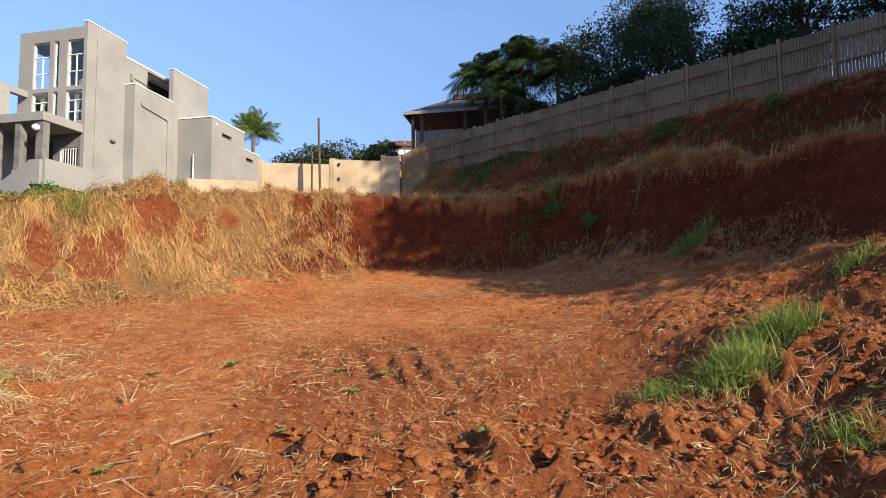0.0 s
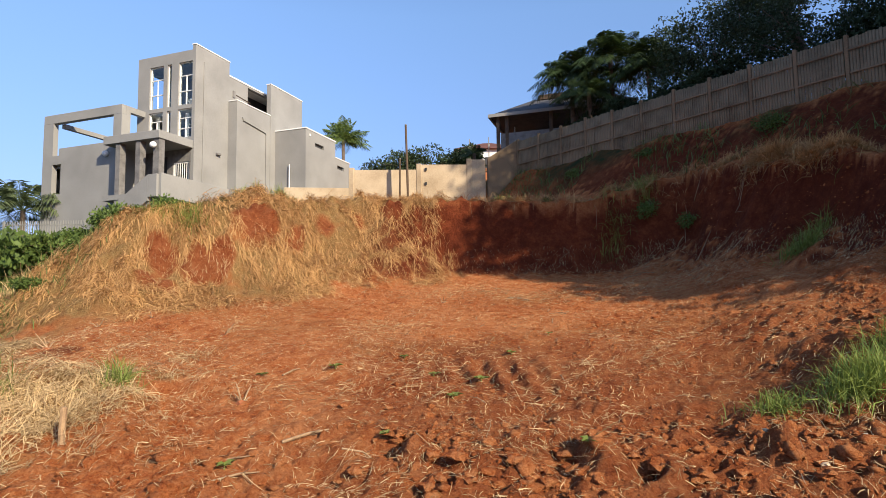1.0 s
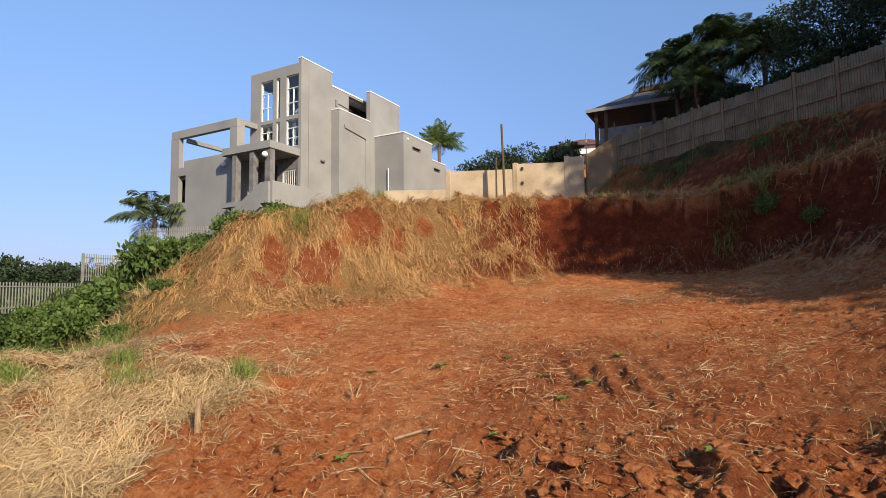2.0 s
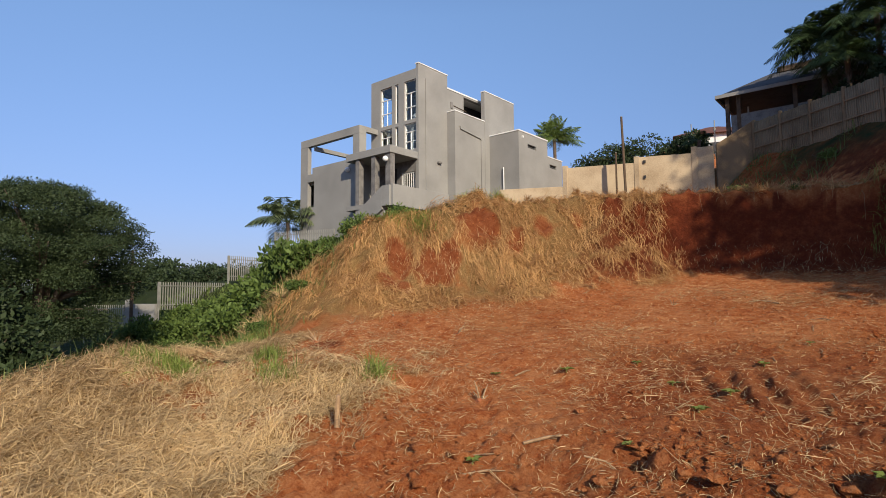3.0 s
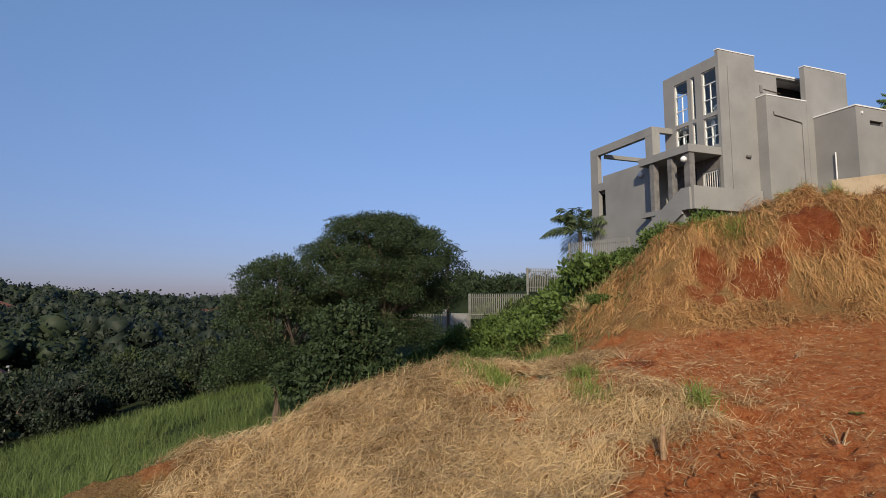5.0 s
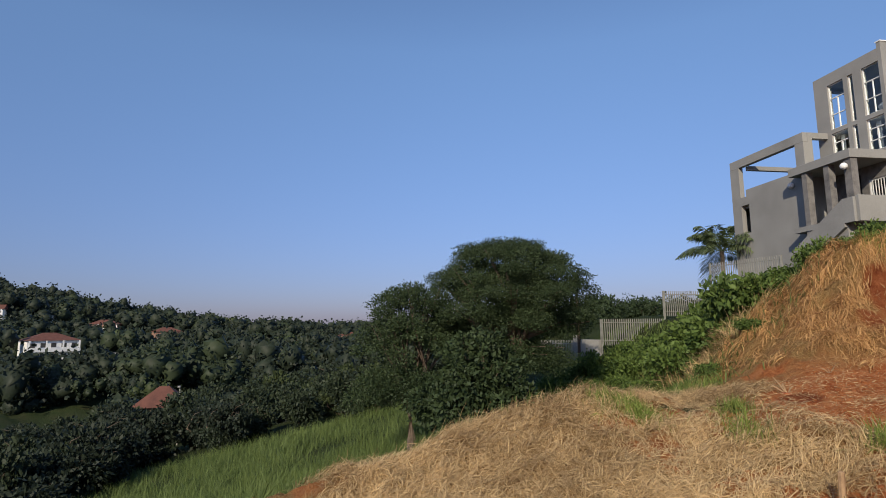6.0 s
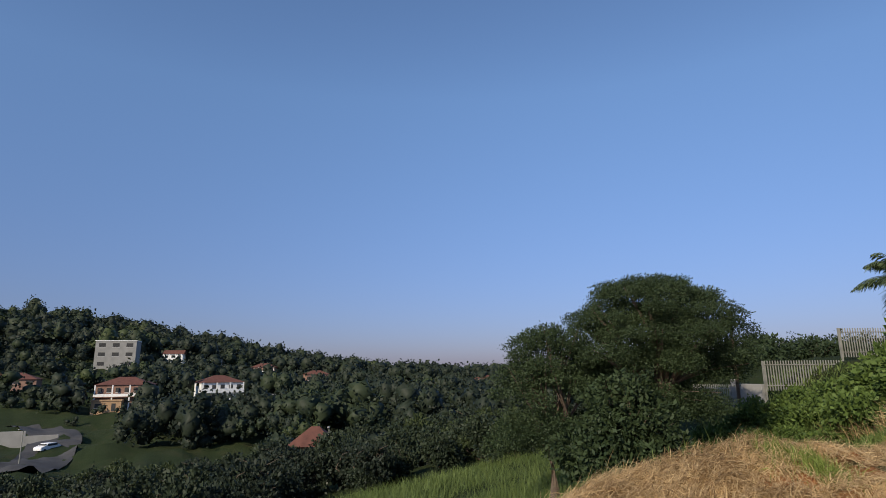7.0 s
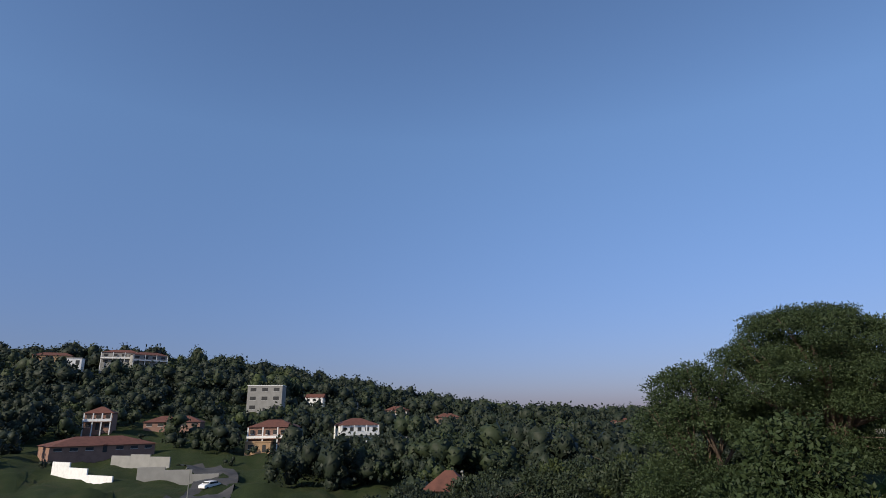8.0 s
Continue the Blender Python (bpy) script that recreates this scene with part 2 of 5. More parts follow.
def blob(rng, r, squash=0.7, rough=0.25, sub=2):
    bm = bmesh.new()
    bmesh.ops.create_icosphere(bm, subdivisions=sub, radius=r)
    off = Vector(rng.uniform(-50, 50, 3))
    for v in bm.verts:
        v.co *= 1 + rough * noise.noise(v.co / r * 1.3 + off) * 2
        v.co.z *= squash
    return bm


# ---------------------------------------------------------------- ground
def softplus(x, k):
    return np.logaddexp(0, np.asarray(x, float) * k) / k


def smin(a, b, k):
    h = np.clip(0.5 + 0.5 * (b - a) / k, 0, 1)
    return b * (1 - h) + a * h - k * h * (1 - h)


def step(a, b, x):
    t = np.clip((np.asarray(x, float) - a) / (b - a), 0, 1)
    return t * t * (3 - 2 * t)


LATTICE = {}


def waves(x, y, scale, seed, octaves=4, gain=0.5):
    """Smooth noise of about -1 to 1: a lattice of random heights, eased between, in octaves."""
    out, amp, tot = np.zeros_like(x, dtype=float), 1.0, 0.0
    for o in range(octaves):
        if seed + o not in LATTICE:
            LATTICE[seed + o] = np.random.default_rng(seed + o).uniform(-1, 1, (256, 256))
        g = LATTICE[seed + o]
        u, v = x / scale * 2**o + 71.3 * o, y / scale * 2**o + 37.7 * o
        i, j = np.floor(u).astype(int), np.floor(v).astype(int)
        fu, fv = u - i, v - j
        fu, fv = fu * fu * (3 - 2 * fu), fv * fv * (3 - 2 * fv)
        i0, i1, j0, j1 = i % 256, (i + 1) % 256, j % 256, (j + 1) % 256
        out += amp * ((g[i0, j0] * (1 - fu) + g[i1, j0] * fu) * (1 - fv) + (g[i0, j1] * (1 - fu) + g[i1, j1] * fu) * fv)
        tot += amp
        amp *= gain
    return out / tot * 1.6


PITS = ((-2.85, 9.55, 0.42, -0.3), (-2.15, 9.25, 0.3, 0.2), (-0.3, 11.0, 0.5, -0.2), (0.1, 9.3, 0.35, -0.22), (0.75, 9.5, 0.3, 0.22), (1.3, 9.0, 0.28, -0.25), (1.8, 10.8, 0.45, -0.2),
        (2.3, 9.3, 0.3, -0.28), (2.75, 9.0, 0.3, 0.2), (-1.2, 9.0, 0.35, 0.16), (-3.6, 8.6, 0.4, -0.2), (3.6, 9.6, 0.5, 0.2), (-8.0, 11.3, 0.5, -0.3), (-7.3, 11.9, 0.6, 0.15), (-9.0, 8.3, 0.5, 0.2))
KNOBS = ((10.5, 21.2, 0.8, 0.6), (9.6, 23.8, 0.7, 0.3), (8.6, 25.6, 0.8, 0.3), (5.8, 28.2, 0.6, 0.35), (3.6, 28.6, 0.5, 0.3), (1.5, 28.8, 0.5, 0.2), (-1.5, 28.8, 0.6, 0.15))
SCARS = ((-11.7, 22.7, 1.1, 1.0), (-13.9, 19.5, 0.55, 0.5), (-12.6, 19.8, 0.5, 0.6), (-12.1, 20.5, 0.45, 0.7), (-13.3, 18.5, 0.9, 0.4), (-7.0, 27.3, 0.6, 0.5), (-3.4, 27.8, 1.3, 0.8), (-9.4, 24.6, 0.5, 0.5),
         (-11.4, 9.7, 0.3, 0.22), (-12.2, 8.6, 0.3, 0.2), (-12.6, 7.9, 0.35, 0.2), (-10.4, 10.4, 0.3, 0.2), (-10.2, 23.2, 0.4, 0.9), (-8.4, 26.3, 0.35, 0.4), (-12.3, 13.2, 0.5, 0.4))
EDGE = -15.5      # where the plot falls away to the west


def behind_fence(x, y):
    return (39.1 - x - y) / 1.414


def mound_line(x, y):
    return (y - np.maximum(x, -14.8) - 31.0) / 1.414


def height(x, y, rough=1.0):
    x, y = np.asarray(x, float), np.asarray(y, float)
    w1, w2 = waves(x, y, 3.0, 1), waves(x, y, 7.0, 20, 3)
    w3, w4 = waves(x, y, 1.1, 250, 3), waves(x, y, 1.3, 256, 3)
    wx, wy = x + (0.5 * w1 + 0.16 * w3) * rough, y + (0.5 * w2 + 0.2 * w4) * rough
    plot = -1.9 + 0.2 * np.clip(y, -12, 34) + 0.07 * np.minimum(softplus(-x - 4, 1.5), 12)
    ramp = 0.45 * softplus(wx - 4.6, 1.2)
    side = 0.94 * (wx - 8.2) + 0.34 * (wy - 24.5)
    cut = 6.0 * softplus(wy - 27.6, 4.0) * step(14, 9, x) + 3.6 * softplus(side, 3.0) * step(13, 19, y)
    mound = 1.05 * softplus(mound_line(wx, wy), 1.6) * (1 - 0.55 * (1 - step(-25, -16, x)))
    terrace = 7.35 + 0.13 * (np.clip(y, -5, 50) - 29)
    terrace = terrace + 0.32 * softplus(y - 42, 1.0) * step(-16, -12, x) * step(110, 80, y)
    dF = behind_fence(x, y)
    bank = 11.5 - 1.3 * softplus(dF, 2.0) + 1.2 * softplus(dF - 3.2, 1.5) + 0.03 * softplus(-dF, 1.0)
    upper = -smin(-terrace - 0.25 * w1 * rough, -bank - 0.2 * w1 * rough, 1.0)
    z = smin(upper, plot + ramp + cut + mound + 0.22 * rough * waves(x, y, 1.7, 230, 3) * step(-1.0, 1.0, mound_line(x, y)), 0.22)
    d = softplus(EDGE - wx, 1.0)
    near = z - 0.45 * np.minimum(d, 6) - 0.05 * np.maximum(d - 6, 0)
    # valley and the far hillside
    r, yaw = np.hypot(x, y), np.degrees(np.arctan2(-x, y))
    rise = 38 * step(84, 124, yaw) * step(-178, -150, -np.abs(yaw)) + 6 * step(60, 20, yaw)
    far = -10 + (rise + 5) * np.clip((r - 130) / 320, 0, 1.4) ** 1.4 + 1.5 * w2
    f = step(45, 125, r) * step(20, 45, np.degrees(np.arctan2(-x, y)) % 360)
    z = near * (1 - f) + far * f
    # clods, furrows and relief of the earth: coarse close by and on the spoil, worn flat on the track
    soft = 1 - step(30, 60, r)
    nearby = step(12.5, 9.5, y + 0.7 * w1)
    spoil = step(3.0, 6.0, x + w1) * step(17, 12, y)
    track = step(13.5, 16.0, y + 0.8 * w1) * step(4, 1, x) * step(28, 24, y)
    amp = 0.6 + 0.75 * nearby + 0.5 * spoil - 0.35 * track
    ruts = np.sin((x * 0.45 + y * 0.9) * 2.6 + 1.5 * w1) * 0.04 * step(24, 16, y) * step(7, 12, y)
    z = z + rough * soft * (0.1 * w1 + amp * (0.08 * waves(x, y, 0.9, 40, 4, 0.6) + 0.12 * np.abs(waves(x, y, 0.55, 60, 3, 0.7)) + 0.05 * (1 - np.abs(waves(x, y, 0.24, 64, 2, 0.6)))) + ruts)
    # scrape lines of the blade, running up the plot
    scrape = np.sin((0.94 * x - 0.34 * y) * 11.5 + 1.3 * w3)
    z = z + rough * 0.045 * np.sign(scrape) * np.abs(scrape) ** 0.6 * step(-1.5, -3.5, x + w1) * step(-11, -9, x) * step(15.5, 12.5, y) * step(5, 8, y) * np.clip(0.6 + 0.8 * w2, 0, 1)
    # tumbled sods on the face of the mound
    sods = step(-1.2, 0.6, mound_line(x, y)) * step(-2.0, -4.0, x) * step(-24, -19, x) * step(37, 33, y)
    z = z + rough * sods * (0.36 * np.abs(waves(x, y, 1.0, 270, 3, 0.6)) + 0.15 * waves(x, y, 0.45, 274, 2))
    z = z + rough * 0.8 * np.exp(-(((x + 13.2) / 1.8) ** 2 + ((y - 25.2) / 1.7) ** 2))
    # the rim above the lower slope
    z = z + 0.78 * np.exp(-((x + 16.2) / 2.7) ** 2) * step(12.5, 8.5, y) * step(-8, -2, y)
    # marks of a tracked machine: long grooves side by side
    u, v = (x + 1.2) + 0.3 * (y - 13.6), y - 13.6
    groove = np.sin(u * 10.2 + 0.7 * waves(x, y, 1.1, 244, 2))
    z = z + rough * 0.085 * np.sign(groove) * np.abs(groove) ** 0.7 * np.exp(-((u / 1.9) ** 2 + (v / 1.25) ** 2) ** 2)
    # pits and lumps along the broken edge of the track
    for px, py, pr, ph in PITS:
        z = z + rough * ph * np.exp(-(((x - px) / pr) ** 2 + ((y - py) / (pr * 0.8)) ** 2) ** 1.5)
    # knobs along the lip of the cutting
    for px, py, pr, ph in KNOBS:
        z = z + rough * ph * np.exp(-((x - px) ** 2 + (y - py) ** 2) / pr**2)
    # the lump of spoil and the hollow by the track
    z = z + rough * 0.15 * np.exp(-(((x - 6.3) / 1.6) ** 2 + ((y - 12.4) / 1.0) ** 2))
    z = z + rough * 0.45 * np.exp(-(((x + 10.5) / 2.0) ** 2 + ((y - 10.6) / 1.2) ** 2))
    return z


def zat(x, y):
    return float(height(np.array([x]), np.array([y]))[0])


def covers(x, y):
    """How much dry litter and how much green growth the ground carries."""
    n1, n2 = waves(x, y, 2.2, 80, 4), waves(x, y, 5.0, 90, 3)
    z = height(x, y)
    m = mound_line(x, y)
    face = step(-1.6, 0.8, m + n1) * step(-0.5, -3.5, x + 1.2 * n1 + 0.9 * (z - 5)) * step(40, 34, y)
    left = step(-7.6, -9.4, x + 0.7 * n1) * step(0.8, -0.8, y - 12.0 - 0.57 * (x + 8.9) + n1)
    rim = step(-13.0, -15.5, x + n1)
    top = 0.12 * step(8.2, 6.8, behind_fence(x, y) + n2) * step(4.4, 5.4, behind_fence(x, y) + n1)
    n3 = waves(x, y, 1.7, 170, 4)
    top = top * step(6.9, 7.3, z)
    bare, scar = 0.6 * step(0.45, 0.7, n3), np.zeros_like(z)
    for px, py, ra, rb_ in SCARS:
        scar = np.maximum(scar, step(1.25, 0.7, np.hypot((x - px) / ra, (y - py) / rb_) + 0.35 * n1))
    bare = np.maximum(bare, scar)
    straw = np.clip(np.maximum.reduce([face, left, 0.8 * rim, top]) - bare * step(-21, -17, x), 0, 1)
    straw = np.maximum(straw, 0.16 * step(0.1, 0.7, n1) * step(30, 24, y))
    far = step(-17.0, -20.0, x + n1)
    banks = 0.6 * step(0.0, 0.6, n2) * step(3.0, 0.5, behind_fence(x, y) + n1)
    spots = 0.7 * step(0.45, 0.8, n2) * step(-11.5, -14.0, x)
    # deep-red clay on the cut faces and the bank, darkened to deepen their shade
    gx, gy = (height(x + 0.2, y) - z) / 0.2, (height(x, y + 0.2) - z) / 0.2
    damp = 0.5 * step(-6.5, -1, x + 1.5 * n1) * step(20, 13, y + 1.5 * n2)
    raw_shade = np.maximum(damp, step(0.5, 1.1, np.hypot(gx, gy)) * step(2.5, 4.0, z), step(6.2, 8.6, x + 0.35 * (y - 12) + n1)) * step(-9.5, -6.0, x) * step(45, 30, np.hypot(x, y))
    raw_shade = np.maximum(raw_shade, 0.65 * scar)
    return straw * (1 - far), np.clip(np.maximum.reduce([far, banks, spots]), 0, 1), np.clip(raw_shade, 0, 1)


def build_ground():
    az = np.radians(np.concatenate([np.arange(-44, 64, 0.23), np.arange(64, 142, 0.55), np.arange(142, 310, 4.0)]))
    rr = np.concatenate([[0.05], np.arange(1.0, 7, 0.5), np.arange(7, 20, 0.075), np.arange(20, 34, 0.15), np.arange(34, 60, 0.4), np.geomspace(60, 3500, 64)])
    A, R = np.meshgrid(az, rr)
    x, y = -R * np.sin(A), R * np.cos(A)
    z = height(x, y)
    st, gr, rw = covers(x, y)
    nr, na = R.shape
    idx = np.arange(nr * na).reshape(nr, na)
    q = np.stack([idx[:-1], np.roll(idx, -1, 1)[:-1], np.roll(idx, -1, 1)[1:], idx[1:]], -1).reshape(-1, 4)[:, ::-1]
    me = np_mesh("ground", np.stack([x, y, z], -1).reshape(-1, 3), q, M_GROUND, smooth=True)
    for name, val in (("straw", st), ("green", gr), ("raw_shade", rw)):
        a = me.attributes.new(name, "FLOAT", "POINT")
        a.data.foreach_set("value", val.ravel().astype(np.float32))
    return tagged(new("ground", me), "excavated red earth plot with dry grass litter", "ground", kind="structure")


build_ground()

# ---------------------------------------------------------------- the grey house
HX, HY = -20.585, 31.734


def grey_house():
    h = thing("modern_house", (HX, HY, 0), "grey plastered modern house with a tall tower and pergola", "house", rz=-11)
    w = 0.3
    # tower: front wall with six openings
    cols, rows = ((-3.51, -2.38), (-2.08, -1.74), (-1.17, -0.09)), ((12.66, 14.5), (14.75, 17.5))
    edges = [-4.49] + [c for ab in cols for c in ab]
    bb = [(edges[i], edges[i + 1], 0, w, 12.3, 18.2) for i in (0, 2, 4)]
    for a, b in cols:
        bb += [(a, b, 0, w, 17.5, 18.2), (a, b, 0, w, 14.5, 14.75), (a, b, 0, w, 12.3, 12.66)]
    part("tower_front_wall", boxes(*bb), M_GREY, h)
    part("tower_side_wall", boxes((-0.09, 0.16, 0.0, 3.04, 6, 18.5), (-0.3, -0.09, w, 3.0, 6, 18.2), bevel=0.01), M_GREY, h)
    part("tower_far_wall", boxes((-4.49, -4.2, w, 0.7, 6, 18.2), (-4.49, -4.2, 2.5, 6.8, 6, 18.2),
                                 (-4.49, -4.2, 0.7, 2.5, 17.5, 18.2), (-4.49, -4.2, 0.7, 2.5, 6, 14.9)), M_GREY, h)
    part("tower_back_wall", boxes((-4.2, -0.3, 2.9, 3.15, 6, 18.2)), M_GREY, h)
    part("tower_roof", boxes((-4.2, -0.3, w, 2.9, 17.75, 17.95)), M_GREY, h)
    part("upper_floor_slab", boxes((-4.2, -0.3, w, 2.9, 14.5, 14.72)), M_WHITE, h)
    part("lower_floor_slab", boxes((-4.2, -0.3, w, 2.9, 12.3, 12.5)), M_GREY, h)
    part("coping", boxes((-0.12, 0.19, -0.03, 3.07, 18.5, 18.56)), M_WHITE, h, "thin white parapet coping")
    for (a, b) in cols:
        for (c, d) in rows:
            win = part("window", boxes((a, a + 0.05, 0.1, 0.17, c, d), (b - 0.05, b, 0.1, 0.17, c, d), (a + 0.05, b - 0.05, 0.1, 0.17, d - 0.05, d),
                                       (a + 0.05, b - 0.05, 0.1, 0.17, c, c + 0.05)), M_WHITE, h, "white aluminium window frame")
            if b - a > 0.6:
                mid = (a + b) / 2
                part("mullion", boxes((mid - 0.025, mid + 0.025, 0.1, 0.17, c + 0.05, c + (d - c) * 0.68)), M_WHITE, win)
                for k in (0.32, 0.68):
                    part("transom", boxes((a + 0.05, b - 0.05, 0.095, 0.175, c + (d - c) * k, c + (d - c) * k + 0.05)), M_WHITE, win)
            pane = part("pane", boxes((a + 0.05, b - 0.05, 0.13, 0.14, c + 0.05, d - 0.05)), M_GLASS, win)
            pane.visible_shadow = False
    for x in (-1.05, -3.4):
        part("curtain", boxes((x, x + 0.3, 0.5, 0.53, 12.52, 14.4)), M_WHITE, h, "pale curtain behind the glass")
    part("basin", blob(np.random.default_rng(3), 0.42, 0.7, 0.05), M_WHITE, h, "round white bathtub end behind the glass").location = (-0.55, 0.8, 15.15)
    # ground level under the tower
    part("porch_back_wall", boxes((-4.49, -2.75, 0, w, 6, 12.3), (-1.9, -1.45, 0, w, 6, 12.3), (-0.2, -0.09, 0, w, 6, 12.3), (-2.75, -1.9, 0, w, 11.6, 12.3),
                                  (-1.45, -0.2, 0, w, 11.15, 12.3), (-1.45, -0.2, 0, w, 6, 9.9), (-2.75, -1.9, 0, w, 6, 8.9)), M_GREYDARK, h, "dark stone-clad porch wall")
    part("door", boxes((-2.75, -1.9, 0.1, 0.16, 8.9, 11.6)), M_DARK, h, "dark entrance door")
    g = part("grille_window", boxes((-1.45, -1.37, 0.05, 0.15, 9.9, 11.15), (-0.28, -0.2, 0.05, 0.15, 9.9, 11.15), (-1.37, -0.28, 0.05, 0.15, 11.07, 11.15),
                                    (-1.37, -0.28, 0.05, 0.15, 9.9, 9.98)), M_WHITE, h, "white window with burglar bars")
    for k in range(6):
        x = -1.25 + 0.17 * k
        part("bar", boxes((x - 0.015, x + 0.015, 0.03, 0.06, 9.98, 11.07)), M_WHITE, g)
    part("pane", boxes((-1.37, -0.28, 0.1, 0.11, 9.98, 11.07)), M_GLASS, g)
    # near-black sheet in place of the shade inside the room
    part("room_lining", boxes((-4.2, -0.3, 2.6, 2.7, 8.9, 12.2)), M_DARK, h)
    # canopy, posts, deck, stair
    part("canopy", boxes((-4.2, 0.1, -2.6, -0.02, 11.92, 12.4), bevel=0.015), M_GREY, h, "grey porch canopy slab")
    part("post", boxes((-0.42, 0.02, -2.5, -2.1, 8.9, 11.92)), M_GREYDARK, h, "stone-clad porch post")
    part("post", boxes((-1.75, -1.4, -2.5, -2.1, 8.9, 11.92)), M_GREYDARK, h, "stone-clad porch post")
    part("post", boxes((-3.3, -2.95, -2.5, -2.1, 8.2, 11.92)), M_GREYDARK, h, "stone-clad porch post")
    part("deck_slab", boxes((-4.2, 0.16, -2.55, -0.02, 8.55, 8.85)), M_GREY, h)
    part("deck_parapet", boxes((0.165, 0.36, -2.6, 2.9, 8.5, 9.86), (-0.5, 0.16, -2.75, -2.56, 8.5, 9.8), bevel=0.01), M_GREY, h)
    part("deck_prop", tube([(0.1, -2.2, 4.5), (0.1, -2.2, 8.5)], [0.05, 0.05]), M_METAL, h)
    bm = bmesh.new()
    prof = [(-0.5, 9.8), (-0.5, 8.3), (-4.4, 6.0), (-4.4, 7.4)]
    a = [bm.verts.new((x, -2.75, z)) for x, z in prof]
    b = [bm.verts.new((x, -2.56, z)) for x, z in prof]
    bm.faces.new(a), bm.faces.new(b[::-1])
    for i in range(4):
        bm.faces.new((a[i], a[(i + 1) % 4], b[(i + 1) % 4], b[i]))
    part("stair_wall", bm, M_GREY, h, "sloping stair balustrade wall")
    for k in range(12):
        part("stair_step", boxes((-0.5 - 0.32 * (k + 1), -0.5 - 0.32 * k, -2.55, -1.75, 6.0, 8.7 - 0.18 * k)), M_GREY, h)
    # pergola frame on the lower wall
    y0, y1 = -1.73, -1.4
    part("pergola_beam", boxes((-10.5, -3.8, y0, y1, 14.08, 14.66), bevel=0.015), M_GREY, h)
    part("pergola_post", boxes((-10.5, -9.62, y0, y1, 3, 14.08)), M_GREY, h)
    part("pergola_post", boxes((-4.47, -3.8, y0, y1, 3, 14.08)), M_GREY, h)
    part("lower_wall", boxes((-8.84, -4.47, y0, y1, 3, 12.4), (-9.62, -8.84, y0, y1, 11.38, 11.95), (-9.62, -8.84, y0, y1, 5, 9.45), (-9.05, -8.84, y0, y1, 11.95, 12.4)), M_GREY, h)
    part("pergola_return", boxes((-4.13, -3.8, y1, 0, 14.3, 14.66), (-4.13, -3.8, y1, 0, 6, 12.35), (-4.13, -3.8, y1, -1.1, 12.35, 14.3)), M_GREY, h)
    part("pergola_cross_beam", boxes((-9.3, -9.0, y1, 5.5, 13.8, 14.08)), M_GREY, h)
    part("pergola_back_beam", boxes((-10.5, -4.5, 5.5, 5.8, 13.8, 14.3)), M_GREY, h)
    part("back_lower_block", boxes((-10.5, -10.2, y1, 6, 3, 11.9), (-10.2, -4.5, 5.6, 6, 3, 11.9)), M_GREY, h)
    part("terrace_floor", boxes((-10.2, -4.5, y1, 5.6, 11.2, 11.4)), M_GREY, h)
    # upper back block with the covered balcony
    part("upper_wall", boxes((-0.3, 0.0, 3.16, 5.1, 6, 17.62), (-0.3, 0.0, 5.1, 7.4, 6, 15.8), (-0.3, 0.0, 5.1, 7.4, 17.5, 17.62)), M_GREY, h)
    part("balcony_shell", boxes((-4.2, -3.9, 3.2, 10.4, 6, 17.62), (-3.9, -0.3, 10.1, 10.4, 6, 17.62), (-3.9, -0.3, 3.16, 10.1, 15.5, 15.7), (-2.6, -2.3, 3.2, 10.1, 15.7, 17.4)), M_GREYDARK, h)
    # near-black panels give the balcony its inner shade by colour
    part("balcony_room", boxes((-1.5, -1.4, 5.1, 10.1, 15.7, 17.6), (-1.4, -0.31, 9.9, 10.05, 15.7, 17.6)), M_DARK, h, "near-black panels standing in for the shade inside the covered balcony")
    part("flat_roof", boxes((-4.3, 0.04, 3.16, 10.4, 17.62, 17.72)), M_WHITE, h, "thin white roof edge")
    part("handrail", tube([(0.02, 3.9, 16.55), (0.02, 5.4, 16.45)], [0.03, 0.03]), M_POLE, h)
    part("wall_box", boxes((0.0, 0.07, 3.55, 3.75, 16.3, 16.75)), M_GREYDARK, h)
    # projecting block, fin wall, annex
    part("projecting_block", boxes((0.0, 0.88, 2.97, 6.5, 3, 15.78), bevel=0.01), M_GREY, h)
    part("block_coping", boxes((0.165, 0.91, 2.94, 6.5, 15.78, 15.84)), M_WHITE, h)
    part("fin_wall", boxes((0.55, 0.9, 6.5, 10.46, 3, 18.1), bevel=0.01), M_GREY, h)
    part("fin_coping", boxes((0.53, 0.93, 6.47, 10.48, 18.1, 18.16)), M_WHITE, h)
    slots = ((8.28, 9.49, 13.7, 13.98), (11.45, 12.5, 12.7, 12.98))
    part("annex_body", boxes((0.9, 3.28, 7.06, 11.15, 3, 14.75)), M_GREY, h)
    part("annex_side_wall", boxes((3.28, 3.48, 7.06, 8.28, 3, 14.75), (3.28, 3.48, 9.49, 11.15, 3, 14.75), (3.28, 3.48, 8.28, 9.49, 3, 13.7), (3.28, 3.48, 8.28, 9.49, 13.98, 14.75)), M_GREY, h)
    part("slot_window", boxes((3.285, 3.33, 8.28, 9.49, 13.7, 13.98)), M_DARK, h, "dark narrow slot window")
    part("annex_coping", boxes((0.9, 3.52, 7.02, 11.19, 14.75, 14.83)), M_WHITE, h)
    part("low_annex_body", boxes((0.9, 3.28, 11.15, 13.4, 3, 13.52)), M_GREY, h)
